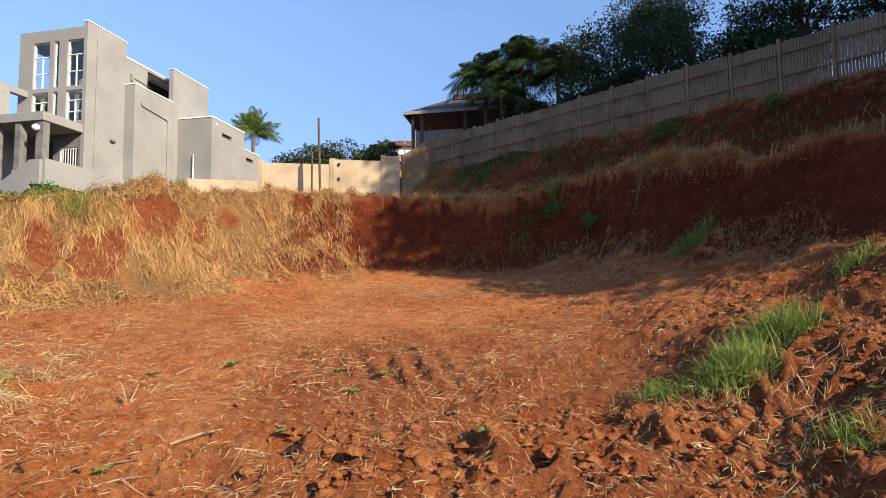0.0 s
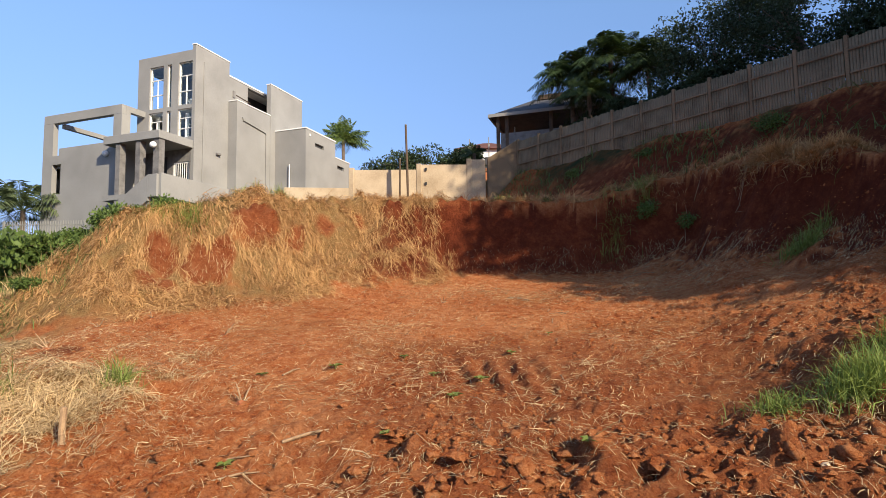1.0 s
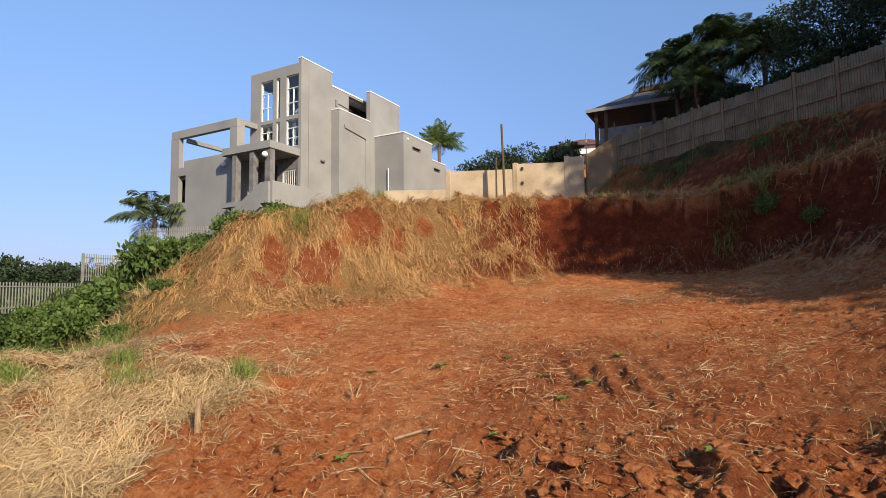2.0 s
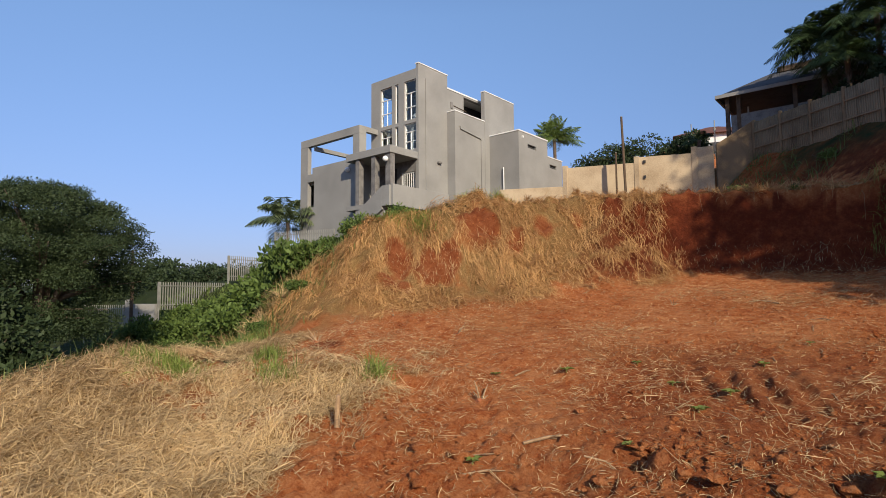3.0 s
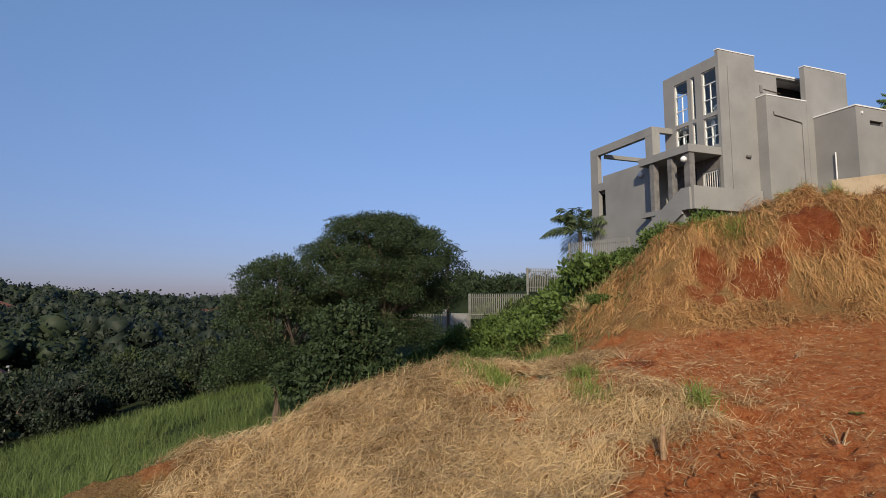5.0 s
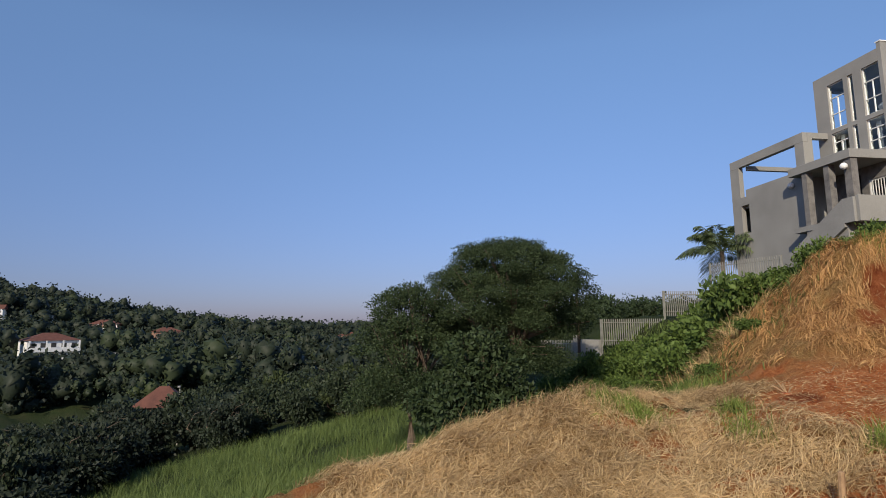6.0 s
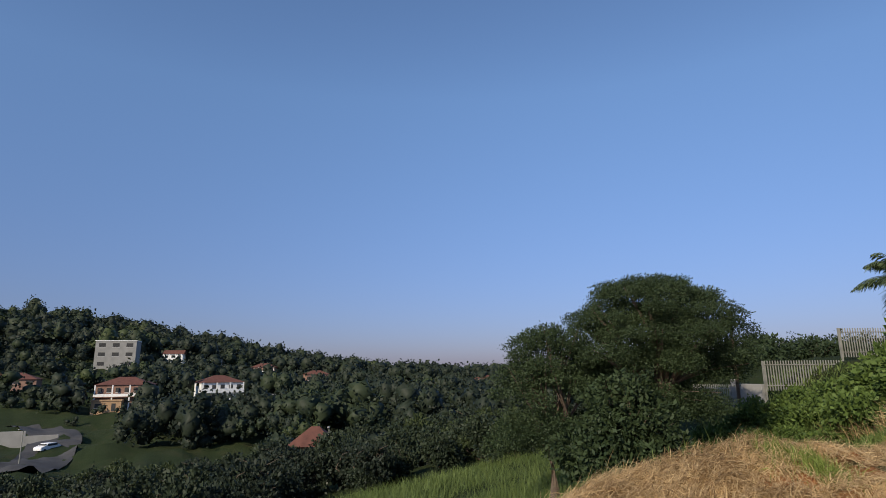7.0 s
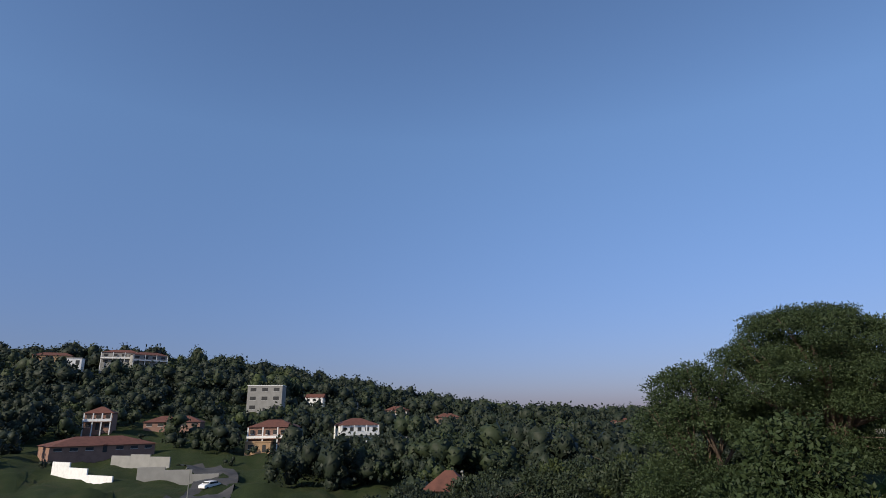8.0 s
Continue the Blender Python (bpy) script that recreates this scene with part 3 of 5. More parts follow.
    part("low_annex_side_wall", boxes((3.28, 3.48, 11.15, 11.45, 3, 13.52), (3.28, 3.48, 12.5, 13.4, 3, 13.52), (3.28, 3.48, 11.45, 12.5, 3, 12.7), (3.28, 3.48, 11.45, 12.5, 12.98, 13.52)), M_GREY, h)
    part("slot_window", boxes((3.285, 3.33, 11.45, 12.5, 12.7, 12.98)), M_DARK, h, "dark narrow slot window")
    part("low_annex_coping", boxes((0.9, 3.52, 11.19, 13.45, 13.52, 13.58)), M_WHITE, h)
    # pipes and lamps
    part("downpipe", tube([(0.2, 0.72, 9.9), (0.2, 0.72, 17.6)], [0.045, 0.045]), M_GREY, h)
    part("downpipe", tube([(0.93, 3.5, 14.8), (0.93, 3.55, 14.6), (0.93, 5.9, 14.35), (0.93, 6.0, 14.2), (0.93, 6.0, 9.5)], [0.045] * 5), M_GREY, h)
    part("flood_lamp", boxes((0.16, 0.34, 1.85, 2.2, 11.92, 12.06), bevel=0.02), M_GREYDARK, h)
    for x, y, z in ((-0.2, -2.72, 11.5), (-4.9, -1.85, 11.65)):
        part("globe_lamp", blob(np.random.default_rng(5), 0.19, 1.0, 0.0), M_WHITE, h, "white globe wall lamp").location = (x, y, z)
    part("wall_lamp", boxes((3.48, 3.56, 7.5, 7.62, 14.3, 14.45)), M_WHITE, h)
    part("satellite_pipe", tube([(2.2, 6.95, 10.4), (2.2, 6.95, 12.2)], [0.04, 0.04]), M_WHITE, h)
    return h


grey_house()


# ---------------------------------------------------------------- walls and fences
def along(p, q, thick, z0, z1a, z1b=None):
    """A wall piece from p to q with its top going from z1a to z1b, its foot at z0."""
    z1b = z1a if z1b is None else z1b
    p, q = Vector((p[0], p[1], 0)), Vector((q[0], q[1], 0))
    d = (q - p).normalized()
    nrm = Vector((-d.y, d.x, 0)) * thick / 2
    bm = bmesh.new()
    a = [bm.verts.new(v) for v in (p - nrm + Vector((0, 0, z0)), q - nrm + Vector((0, 0, z0)), q - nrm + Vector((0, 0, z1b)), p - nrm + Vector((0, 0, z1a)))]
    b = [bm.verts.new(v.co + nrm * 2) for v in a]
    bm.faces.new(a), bm.faces.new(b[::-1])
    for i in range(4):
        bm.faces.new((a[i], b[i], b[(i + 1) % 4], a[(i + 1) % 4]))
    bmesh.ops.bevel(bm, geom=bm.edges[:], offset=0.02, segments=1, affect="EDGES")
    return bm


def boundary_wall():
    w = thing("boundary_wall", (0, 0, 0), "stained cream rendered garden boundary wall in stepped panels", "wall", kind="structure")
    pts = ((-16.6, 36.2, 10.25), (-12.25, 37.45, 10.15), (-7.7, 38.3, 11.4), (-4.3, 39.0, 11.75), (-3.2, 39.2, 12.1))
    for i, (a, b) in enumerate(zip(pts, pts[1:])):
        part("wall_panel", along(a[:2], b[:2], 0.2, 6.0, b[2]), M_YELLOW, w)
    for x, y, z in pts[1:4]:
        part("pier", boxes((x - 0.17, x + 0.17, y - 0.17, y + 0.17, 6.0, z + 0.1 + (1.3 if z < 10.5 else 0.3)), bevel=0.02), M_YELLOW, w)
    part("sloping_panel", along((-3.05, 39.25), (-0.9, 40.2), 0.2, 6.0, 12.2, 13.7), M_FENCE, w, "bare grey block panel with a sloping top")
    for x, y, z in ((-7.3, 38.22, 11.3), (-7.3, 38.22, 10.3)):
        part("weep_hole", boxes((x, x + 0.16, y - 0.02, y + 0.02, z, z + 0.2)), M_DARK, w)


def utility_pole(x, y, h, lean, r, label):
    z = 8.0
    p = thing("wooden_pole", (x, y, z), label, "pole", "poles by the boundary wall")
    part("shaft", tube([(0, 0, 0), (lean * 0.5, 0, h / 2), (lean, 0, h)], [r, r * 0.9, r * 0.8]), M_POLE, p)
    part("cap", tube([(lean, 0, h), (lean, 0, h + 0.04)], [r * 0.95, r * 0.6]), M_METAL, p)


def slat_fence():
    """The tall fence along the top of the bank, in bays of two metres."""
    f = thing("slat_fence", (0, 0, 0), "weathered grey-brown slatted fence along the bank top", "fence", kind="structure")
    rng = np.random.default_rng(8)
    d = Vector((0.7071, -0.7071, 0))
    start = Vector((-0.9, 40.0, 0))
    for k in range(23):
        a, b = start + d * (2.0 * k), start + d * (2.0 * (k + 1))
        sag = rng.uniform(-0.06, 0.06)
        top = 13.5 - 0.012 * k + sag
        part("fence_post", along(a - d * 0.08, a + d * 0.08, 0.2, 10.4, top + 0.14), M_FENCE, f)
        # slats of one bay: narrow, of uneven height
        verts, quads = [], []
        n = 15
        for i in range(n):
            s0, s1 = 0.1 + 1.8 * i / n, 0.1 + 1.8 * (i + 0.86) / n
            off, zt = rng.uniform(-0.012, 0.012), top + rng.uniform(-0.05, 0.02)
            o = len(verts)
            for s, t in ((s0, -0.02), (s1, -0.02), (s1, 0.02), (s0, 0.02)):
                p = a + d * s + Vector((-0.7071, -0.7071, 0)) * (t + off + 0.04)
                verts += [(p.x, p.y, 10.6), (p.x, p.y, zt)]
            for m in range(4):
                m2 = (m + 1) % 4
                quads.append((o + 2 * m, o + 2 * m2, o + 2 * m2 + 1, o + 2 * m + 1))
            quads.append((o + 1, o + 3, o + 5, o + 7))
        tagged(part("slats", np_mesh("slats", verts, quads, M_FENCE), M_FENCE, f), kind="stuff")
        for z in (11.75, 12.75):
            part("rail", along(a + d * 0.08 + Vector((-0.09, -0.09, 0)), b - d * 0.08 + Vector((-0.09, -0.09, 0)), 0.05, z, z + 0.09), M_FENCE, f)


def palisade(a, b, top, h, gap=0.15, label="galvanised steel palisade fence among bushes"):
    f = thing("palisade_fence", (*a, top - h), label, "fence", "palisade fence sections")
    d = Vector((b[0] - a[0], b[1] - a[1], 0))
    n = int(d.length / gap)
    d.normalize()
    ang = math.atan2(d.y, d.x)
    pale = boxes((-0.03, 0.03, -0.012, 0.012, 0.0, h), bevel=0.006)
    me = bpy.data.meshes.new("pale")
    pale.to_mesh(me)
    pale.free()
    me.materials.append(M_METAL)
    for i in range(n + 1):
        o = part("pale", me, M_METAL, f)
        o.location, o.rotation_euler = d * gap * i, (0, 0, ang)
    for z in (0.25, h - 0.25):
        r = part("rail", boxes((0, n * gap, -0.05, -0.013, z, z + 0.05)), M_METAL, f)
        r.rotation_euler = (0, 0, ang)
    for s in (0, n * gap):
        o = part("post", boxes((-0.05, 0.05, -0.11, -0.055, -0.6, h)), M_METAL, f)
        o.location, o.rotation_euler = d * s, (0, 0, ang)


boundary_wall()
utility_pole(-8.1, 36.6, 6.1, -0.15, 0.09, "tall leaning creosoted wooden pole at the boundary wall")
utility_pole(-8.75, 36.9, 3.9, 0.02, 0.07, "short wooden pole beside the tall one")
slat_fence()
gp = thing("wooden_pole", (-31.9, 19.4, 0.8), "brown wooden pole in front of the pale gate wall", "pole")
part("shaft", tube([(0, 0, -1.5), (0.03, 0, 2.2), (0.0, 0, 4.7)], [0.11, 0.1, 0.08]), M_POLE, gp)
part("cap", tube([(0, 0, 4.7), (0, 0, 4.74)], [0.085, 0.05]), M_METAL, gp)
palisade((-35.4, 18.9), (-33.0, 19.8), 2.45, 1.75, 0.13, "dark steel gate section under the large tree")
palisade((-31.0, 20.4), (-30.6, 24.9), 3.75, 1.6)
palisade((-30.6, 24.9), (-30.4, 28.6), 5.5, 1.6)
palisade((-30.4, 28.8), (-25.6, 29.4), 7.35, 1.7)
gw = thing("gate_wall", (0, 0, 0), "short pale rendered wall beside the steel gate", "wall", kind="structure")
part("wall_panel", along((-32.7, 19.95), (-31.0, 20.3), 0.25, -1.5, 2.5), M_GREY, gw)
part("wall_panel", along((-33.0, 19.8), (-32.72, 19.93), 0.32, -1.5, 2.75), M_GREY, gw)


# ---------------------------------------------------------------- plants
def leaf_quads(p, size, rng, aspect=0.45, up=0.3, out=None):
    """Arrays of one bent-free leaf at each point, turned at random."""
    n = len(p)
    t = rng.normal(size=(n, 3))
    if out is not None:
        t = t * 0.8 + out
    t[:, 2] += up * rng.normal(size=n) - 0.15
    t /= np.linalg.norm(t, axis=1, keepdims=True) + 1e-9
    s = np.cross(t, rng.normal(size=(n, 3)))
    s /= np.linalg.norm(s, axis=1, keepdims=True) + 1e-9
    L = (size * rng.uniform(0.6, 1.3, n))[:, None]
    a, b = t * L, s * L * aspect * 0.5
    v = np.stack([p, p + a * 0.5 + b, p + a, p + a * 0.5 - b], 1).reshape(-1, 3)
    return v, np.arange(4 * n).reshape(n, 4)


def crown_mesh(name, lobes, count, size, mat, seed, aspect=0.5, shell=0.55, gaps=0.25, sprig=0):
    """Leaves spread through the outer shells of a set of lobes (x, y, z, rx, ry, rz), with gaps."""
    rng = np.random.default_rng(seed)
    lob = np.array(lobes, float)
    area = (lob[:, 3] * lob[:, 4] + lob[:, 3] * lob[:, 5] + lob[:, 4] * lob[:, 5])
    k = rng.choice(len(lob), int(count * 1.6), p=area / area.sum())
    d = rng.normal(size=(len(k), 3))
    d /= np.linalg.norm(d, axis=1, keepdims=True)
    r = shell + (1.06 - shell) * np.sqrt(rng.uniform(0, 1, len(k)))
    bump = 1 + 0.16 * np.sin(d[:, 0] * 7 + k) * np.sin(d[:, 1] * 6 + 2 * k) + 0.12 * np.sin(d[:, 2] * 11 + d[:, 0] * 9 + k)
    p = lob[k, :3] + d * (r * bump)[:, None] * lob[k, 3:]
    hole = waves(p[:, 0] + 3.1 * p[:, 2] + 40, p[:, 1] - 2.3 * p[:, 2] + 60, 1.1 * max(0.5, lob[:, 3].mean() / 3), seed % 50, 2)
    keep = hole < 1 - 2.2 * gaps
    p, d = p[keep][:count], d[keep][:count]
    v, q = leaf_quads(p, size, rng, aspect, out=d * 0.7)
    return np_mesh(name, v, q, mat)


def limbs(base, height_, lobes, r0, seed, fork=0.35):
    """A tapering trunk that forks into a limb for each lobe."""
    rng = np.random.default_rng(seed)
    f = Vector(base) + Vector((0, 0, height_ * fork))
    bm = tube([base, (Vector(base) + f) / 2 + Vector((rng.normal() * 0.1, rng.normal() * 0.1, 0)), f], [r0 * 1.25, r0, r0 * 0.85])
    for lo in lobes[::max(1, len(lobes) // 16)]:
        c = Vector(lo[:3]) + Vector((0, 0, lo[5] * 0.3))
        m1 = f.lerp(c, 0.45) + Vector((rng.normal() * 0.25, rng.normal() * 0.25, 0.2))
        bm = join(bm, tube([f - Vector((0, 0, 0.1)), m1, c], [r0 * 0.6, r0 * 0.35, r0 * 0.08], 6))
        for _ in range(2):
            e = c + Vector((rng.normal() * lo[3] * 0.5, rng.normal() * lo[4] * 0.5, rng.uniform(-0.2, 0.6) * lo[5]))
            bm = join(bm, tube([m1, m1.lerp(e, 0.5) + Vector((0, 0, 0.15)), e], [r0 * 0.22, r0 * 0.13, r0 * 0.04], 5))
    return bm


def tree(loc, lobes, count, size, mat, label, category="tree", r0=0.2, seed=1, aspect=0.5, gaps=0.25, group="", fork=0.35, shell=0.55):
    t = thing("tree", loc, label, category, group)
    h = max(l[2] + l[5] for l in lobes)
    part("trunk", limbs((0, 0, -0.3), h, lobes, r0, seed, fork), M_BARK, t)
    part("crown", crown_mesh("crown", lobes, count, size, mat, seed, aspect, shell, gaps), mat, t)
    return t


def random_lobes(seed, n, spread, zc, zs, r):
    rng = np.random.default_rng(seed)
    out = []
    for _ in range(n):
        a, s = rng.uniform(0, 6.28), math.sqrt(rng.uniform(0, 1)) * spread
        k = r * rng.uniform(0.7, 1.25)
        out.append((s * math.cos(a), s * math.sin(a), zc + rng.uniform(-zs, zs) - 0.35 * s, k, k, k * rng.uniform(0.6, 0.85)))
    return out


def palm(loc, trunk_h, n, length, mat, label, seed, droop=1.0, r0=0.16):
    """A palm: ringed trunk, arching fronds each with a rib and two rows of leaflets."""
    rng = np.random.default_rng(seed)
    t = thing("palm_tree", loc, label, "palm", "palms")
    part("trunk", tube([(0, 0, -0.5), (0.05, 0, trunk_h * 0.5), (0, 0.05, trunk_h)], [r0 * 1.3, r0, r0 * 0.9], 10), M_BARK, t)
    for i in range(n):
        az, el = 6.283 * i / n * 1.618 * 3 + rng.uniform(-0.2, 0.2), rng.uniform(-0.1, 1.4)
        L = length * rng.uniform(0.8, 1.1)
        pts = []
        for s in np.linspace(0, 1, 9):
            rr = L * s * math.cos(el) * (1 - 0.12 * s)
            pts.append(Vector((rr * math.cos(az), rr * math.sin(az), trunk_h + L * s * math.sin(el) - droop * L * 0.55 * s * s)))
        fr = part("frond", tube(pts, [0.035 * (1 - 0.9 * k / 8) for k in range(9)], 4), mat, t)
        verts, quads = [], []
        for k in range(46):
            s = 0.12 + 0.88 * k / 46
            j = min(int(s * 8), 7)
            p = pts[j].lerp(pts[j + 1], s * 8 - j)
            ax = (pts[j + 1] - pts[j]).normalized()
            side = ax.cross(Vector((0, 0, 1))).normalized()
            for sg in (-1, 1):
                ll = length * 0.24 * math.sin(math.pi * min(1, 0.25 + 0.75 * s)) * rng.uniform(0.75, 1.15) + 0.05
                tip = p + side * sg * ll * 0.75 + ax * ll * 0.45 + Vector((0, 0, -ll * rng.uniform(0.25, 0.75)))
                w = ax * 0.02 * length / 2.4
                o = len(verts)
                mid = p.lerp(tip, 0.55) + Vector((0, 0, 0.05))
                verts += [p - w * 0.5, mid - w, tip, mid + w]
                quads.append((o, o + 1, o + 2, o + 3))
        tagged(part("leaf_fringe", np_mesh("leaf_fringe", verts, quads, mat), mat, fr), kind="stuff")
    return t


# the large spreading tree on the lower slope: flat sprays in tiers under one wide dome
def dome_lobes(seed, tiers):
    """Flat clumps in tiers (count, spread, top, fall, radius, squash)."""
    rng = np.random.default_rng(seed)
    out = []
    for n, spread, top, fall, rad, squash in tiers:
        for k in range(n):
            q = math.sqrt((k + rng.uniform(0.1, 0.9)) / n)
            a = 2.39996 * k + rng.uniform(-0.3, 0.3)
            rr = rad * rng.uniform(0.7, 1.3) * (1.1 - 0.3 * q)
            out.append((spread * q * math.cos(a), spread * q * math.sin(a), top - fall * q**2.2 + rng.normal(0, 0.16), rr, rr, rr * squash * rng.uniform(0.8, 1.2)))
    return out


z0 = zat(-26.0, 11.8) - 0.3
tree((-26.0, 11.8, z0), dome_lobes(11, ((64, 3.75, 7.3 - z0, 2.4, 0.8, 0.42), (46, 3.6, 6.0 - z0, 2.1, 0.9, 0.5), (26, 3.1, 4.3 - z0, 1.2, 1.0, 0.65), (16, 2.8, 2.3 - z0, 0.8, 1.1, 0.7))), 200000, 0.105, M_LEAF,
     "large spreading dark green thorn tree on the grassy slope", r0=0.3, seed=11, aspect=0.42, gaps=0.08, fork=0.42, shell=0.2)
z0 = zat(-26.6, 6.9) - 0.3
tree((-26.6, 6.9, z0), dome_lobes(12, ((22, 2.1, 5.0 - z0, 2.0, 0.75, 0.55), (18, 2.4, 3.2 - z0, 1.0, 0.8, 0.6), (16, 2.5, 1.2 - z0, 0.8, 0.95, 0.8))), 60000, 0.11,
     M_LEAF, "dark green leafy tree beside the large one", r0=0.2, seed=12, gaps=0.14, shell=0.3)
z0 = zat(-21.3, 8.0) - 0.2
tree((-21.3, 8.0, z0), dome_lobes(13, ((12, 1.5, 2.7 - z0, 1.0, 0.55, 0.7), (16, 2.1, 1.5 - z0, 0.9, 0.7, 0.7), (14, 2.3, 0.2 - z0, 0.5, 0.8, 0.8), (5, 0.9, 3.2 - z0, 0.4, 0.3, 1.1))), 16000, 0.21,
     M_LEAF, "tall leafy green shrub in front of the trees", "shrub", r0=0.1, seed=13, gaps=0.12, shell=0.3)
palm((-32.3, 31.8, 2.0), 6.5, 24, 4.8, M_PALMGREY, "young palm with arching fronds beside the house", 21, 1.05)

# trees and palms behind the fence
palm((2.9, 40.2, 11.8), 6.2, 44, 4.0, M_PALM, "tall palm behind the slatted fence", 22)
palm((5.4, 38.6, 11.8), 6.6, 46, 4.0, M_PALM, "tall palm behind the slatted fence", 23)
palm((7.6, 37.6, 11.8), 5.6, 44, 3.8, M_PALM, "palm behind the slatted fence", 24)
palm((3.9, 38.4, 11.8), 4.4, 40, 3.2, M_PALM, "low palm behind the slatted fence", 25)
palm((9.2, 36.2, 11.8), 3.0, 18, 2.4, M_PALMLIT, "low pale green palm behind the slatted fence", 26, 0.5)
for i, (x, y, h, rad, seed) in enumerate(((11.5, 36.0, 10.5, 3.0, 31), (15.5, 33.0, 11.0, 3.2, 32), (19.0, 30.0, 10.5, 3.0, 33), (22.5, 26.5, 11.0, 3.2, 34), (26.0, 24.0, 11.0, 3.2, 35))):
    tree((x, y, 11.8), random_lobes(seed, 13, 3.4, h - 4.6, 3.4, rad * 0.66), 26000, 0.19, M_LEAFDARK, "tall dark feathery tree behind the slatted fence",
         r0=0.22, seed=seed, gaps=0.3, group="trees behind the fence", fork=0.3)
for x, y, seed in ((4.6, 38.4, 36), (6.6, 36.9, 37), (8.8, 34.6, 38), (10.6, 32.4, 39)):
    tree((x, y, 11.6), random_lobes(seed, 8, 1.3, 2.4, 0.8, 0.9), 9000, 0.2, M_LEAFDARK, "dark leafy shrub standing behind the slatted fence", "shrub", r0=0.08, seed=seed, gaps=0.2, group="shrubs behind the fence")
# unseen trees added on the bank beyond the view, heights set to shade the cutting
for i, (x, y, top, seed) in enumerate(((24.1, 6.9, 16.5, 50), (21.6, 9.6, 29.0, 40), (21.2, 12.2, 22.5, 41), (24.3, 16.0, 35.0, 42), (25.2, 12.2, 21.5, 43), (27.2, 19.2, 31.0, 44), (28.6, 15.6, 32.0, 45), (31.0, 17.5, 33.5, 46), (30.5, 22.5, 33.0, 47), (23.4, 14.2, 23.0, 48), (27.6, 17.4, 31.0, 49), (26.5, 14.6, 33.0, 140), (25.9, 13.4, 28.5, 141))):
    z = zat(x, y) - 0.2
    h = top - z
    lob = [(0.9 * math.cos(2.4 * k), 0.9 * math.sin(2.4 * k), h * (0.1 + 0.125 * k), 2.6 - 0.11 * k, 2.6 - 0.11 * k, 1.9) for k in range(7)]
    tree((x, y, z), lob, 5000, 0.55, M_LEAFDARK, "unseen tall dense tree added on the upper bank to cast shade", r0=0.25, seed=seed, gaps=0.03, group="trees on the upper bank", shell=0.3, fork=0.2)
# trees behind the cream wall and the house
palm((-16.1, 47.0, 9.0), 7.3, 40, 3.1, M_PALMLIT, "pale green feathery palm behind the annex", 51, 0.7)
for i, (x, y, z, r, seed) in enumerate(((-13.4, 52, 9.2, 2.3, 61), (-10.6, 51, 9.6, 2.6, 62), (-9.0, 46, 9.4, 1.9, 63), (-16.5, 55, 8.8, 2.6, 64), (-5.9, 50, 9.8, 1.8, 65))):
    tree((x, y, zat(x, y) - 0.1), random_lobes(seed, 5, r * 0.7, 2.3, 0.6, r * 0.6), 5000, 0.26, M_LEAF, "rounded dark green tree beyond the cream wall", r0=0.1, seed=seed, group="trees beyond the wall")
palm((-4.6, 46, 10.5), 3.8, 12, 1.8, M_PALM, "small palm beyond the cream wall", 66)

# bushes along the fall of the plot
rb = np.random.default_rng(77)
BUSHES = []
for k in range(105):                       # a belt of bushes below the edge, down to the fence
    f = rb.uniform(0, 1)
    x, y = -16.9 - 13.0 * f + rb.normal(0, 0.7), 24.5 - 8.5 * f + rb.uniform(-2.8, 3.6)
    if (y > 26.5 and x < -19.5) or (x > -18.5 and y < 19) or (x < -29.5):
        continue
    BUSHES.append((x, y, rb.uniform(0.6, 1.75) * (0.7 if x < -25 else 1) * (0.58 if x > -21.8 and y > 20.5 else 1)))
BUSHES += [(-18.4, 16.4, 0.6), (-17.6, 17.6, 0.6), (-20.0, 14.6, 0.8), (-21.6, 13.6, 0.9), (-28.5, 16.2, 1.0), (-30.5, 17.2, 0.9), (-24.0, 13.0, 1.0), (-19.0, 13.6, 0.6)]
seeds = {}
for i, (x, y, r) in enumerate(BUSHES):
    k = i % 4
    if k not in seeds:
        b = thing("bush", (x, y, zat(x, y) - 0.25), "dense green leafy bush on the falling slope", "bush", "bushes on the slope")
        lob = random_lobes(70 + k, 7, 0.75, 0.75, 0.25, 0.55)
        part("stems", limbs((0, 0, -0.1), 1.2, lob, 0.05, 70 + k, 0.15), M_BARK, b)
        part("foliage", crown_mesh("foliage", lob, 2000, 0.165, M_BUSH, 75 + k, 0.55, 0.3, 0.15), M_BUSH, b)
        seeds[k] = b
        b.scale = (r, r, r * 0.9)
    else:
        c = copy_thing(seeds[k], pose(x, y, zat(x, y) - 0.25, 0, 0, 67 * i))
        c.scale = (r, r, r * (0.8 + 0.09 * (i % 6)))


# dark trees beyond the palisade
for i, (x, y, top, r, seed) in enumerate(((-47, 30, 4.6, 2.6, 171), (-50, 35, 5.2, 2.8, 172), (-46, 38, 6.0, 2.6, 173), (-52, 27, 4.4, 3.0, 174), (-44, 24, 3.6, 2.2, 175), (-55, 42, 6.4, 3.2, 176), (-42, 33, 5.0, 1.8, 177),
                                          (-48, 44, 6.6, 2.8, 178), (-40, 27, 4.2, 1.7, 179), (-58, 33, 5.0, 3.2, 180))):
    z = zat(x, y)
    h = max(2.5, top - z)
    tree((x, y, z - 0.2), random_lobes(seed, 8, r * 0.8, h * 0.62, h * 0.2, r * 0.6), 6000, 0.26, M_LEAFDARK, "dark tree beyond the palisade fence", r0=0.12, seed=seed, group="trees beyond the palisade", gaps=0.15)


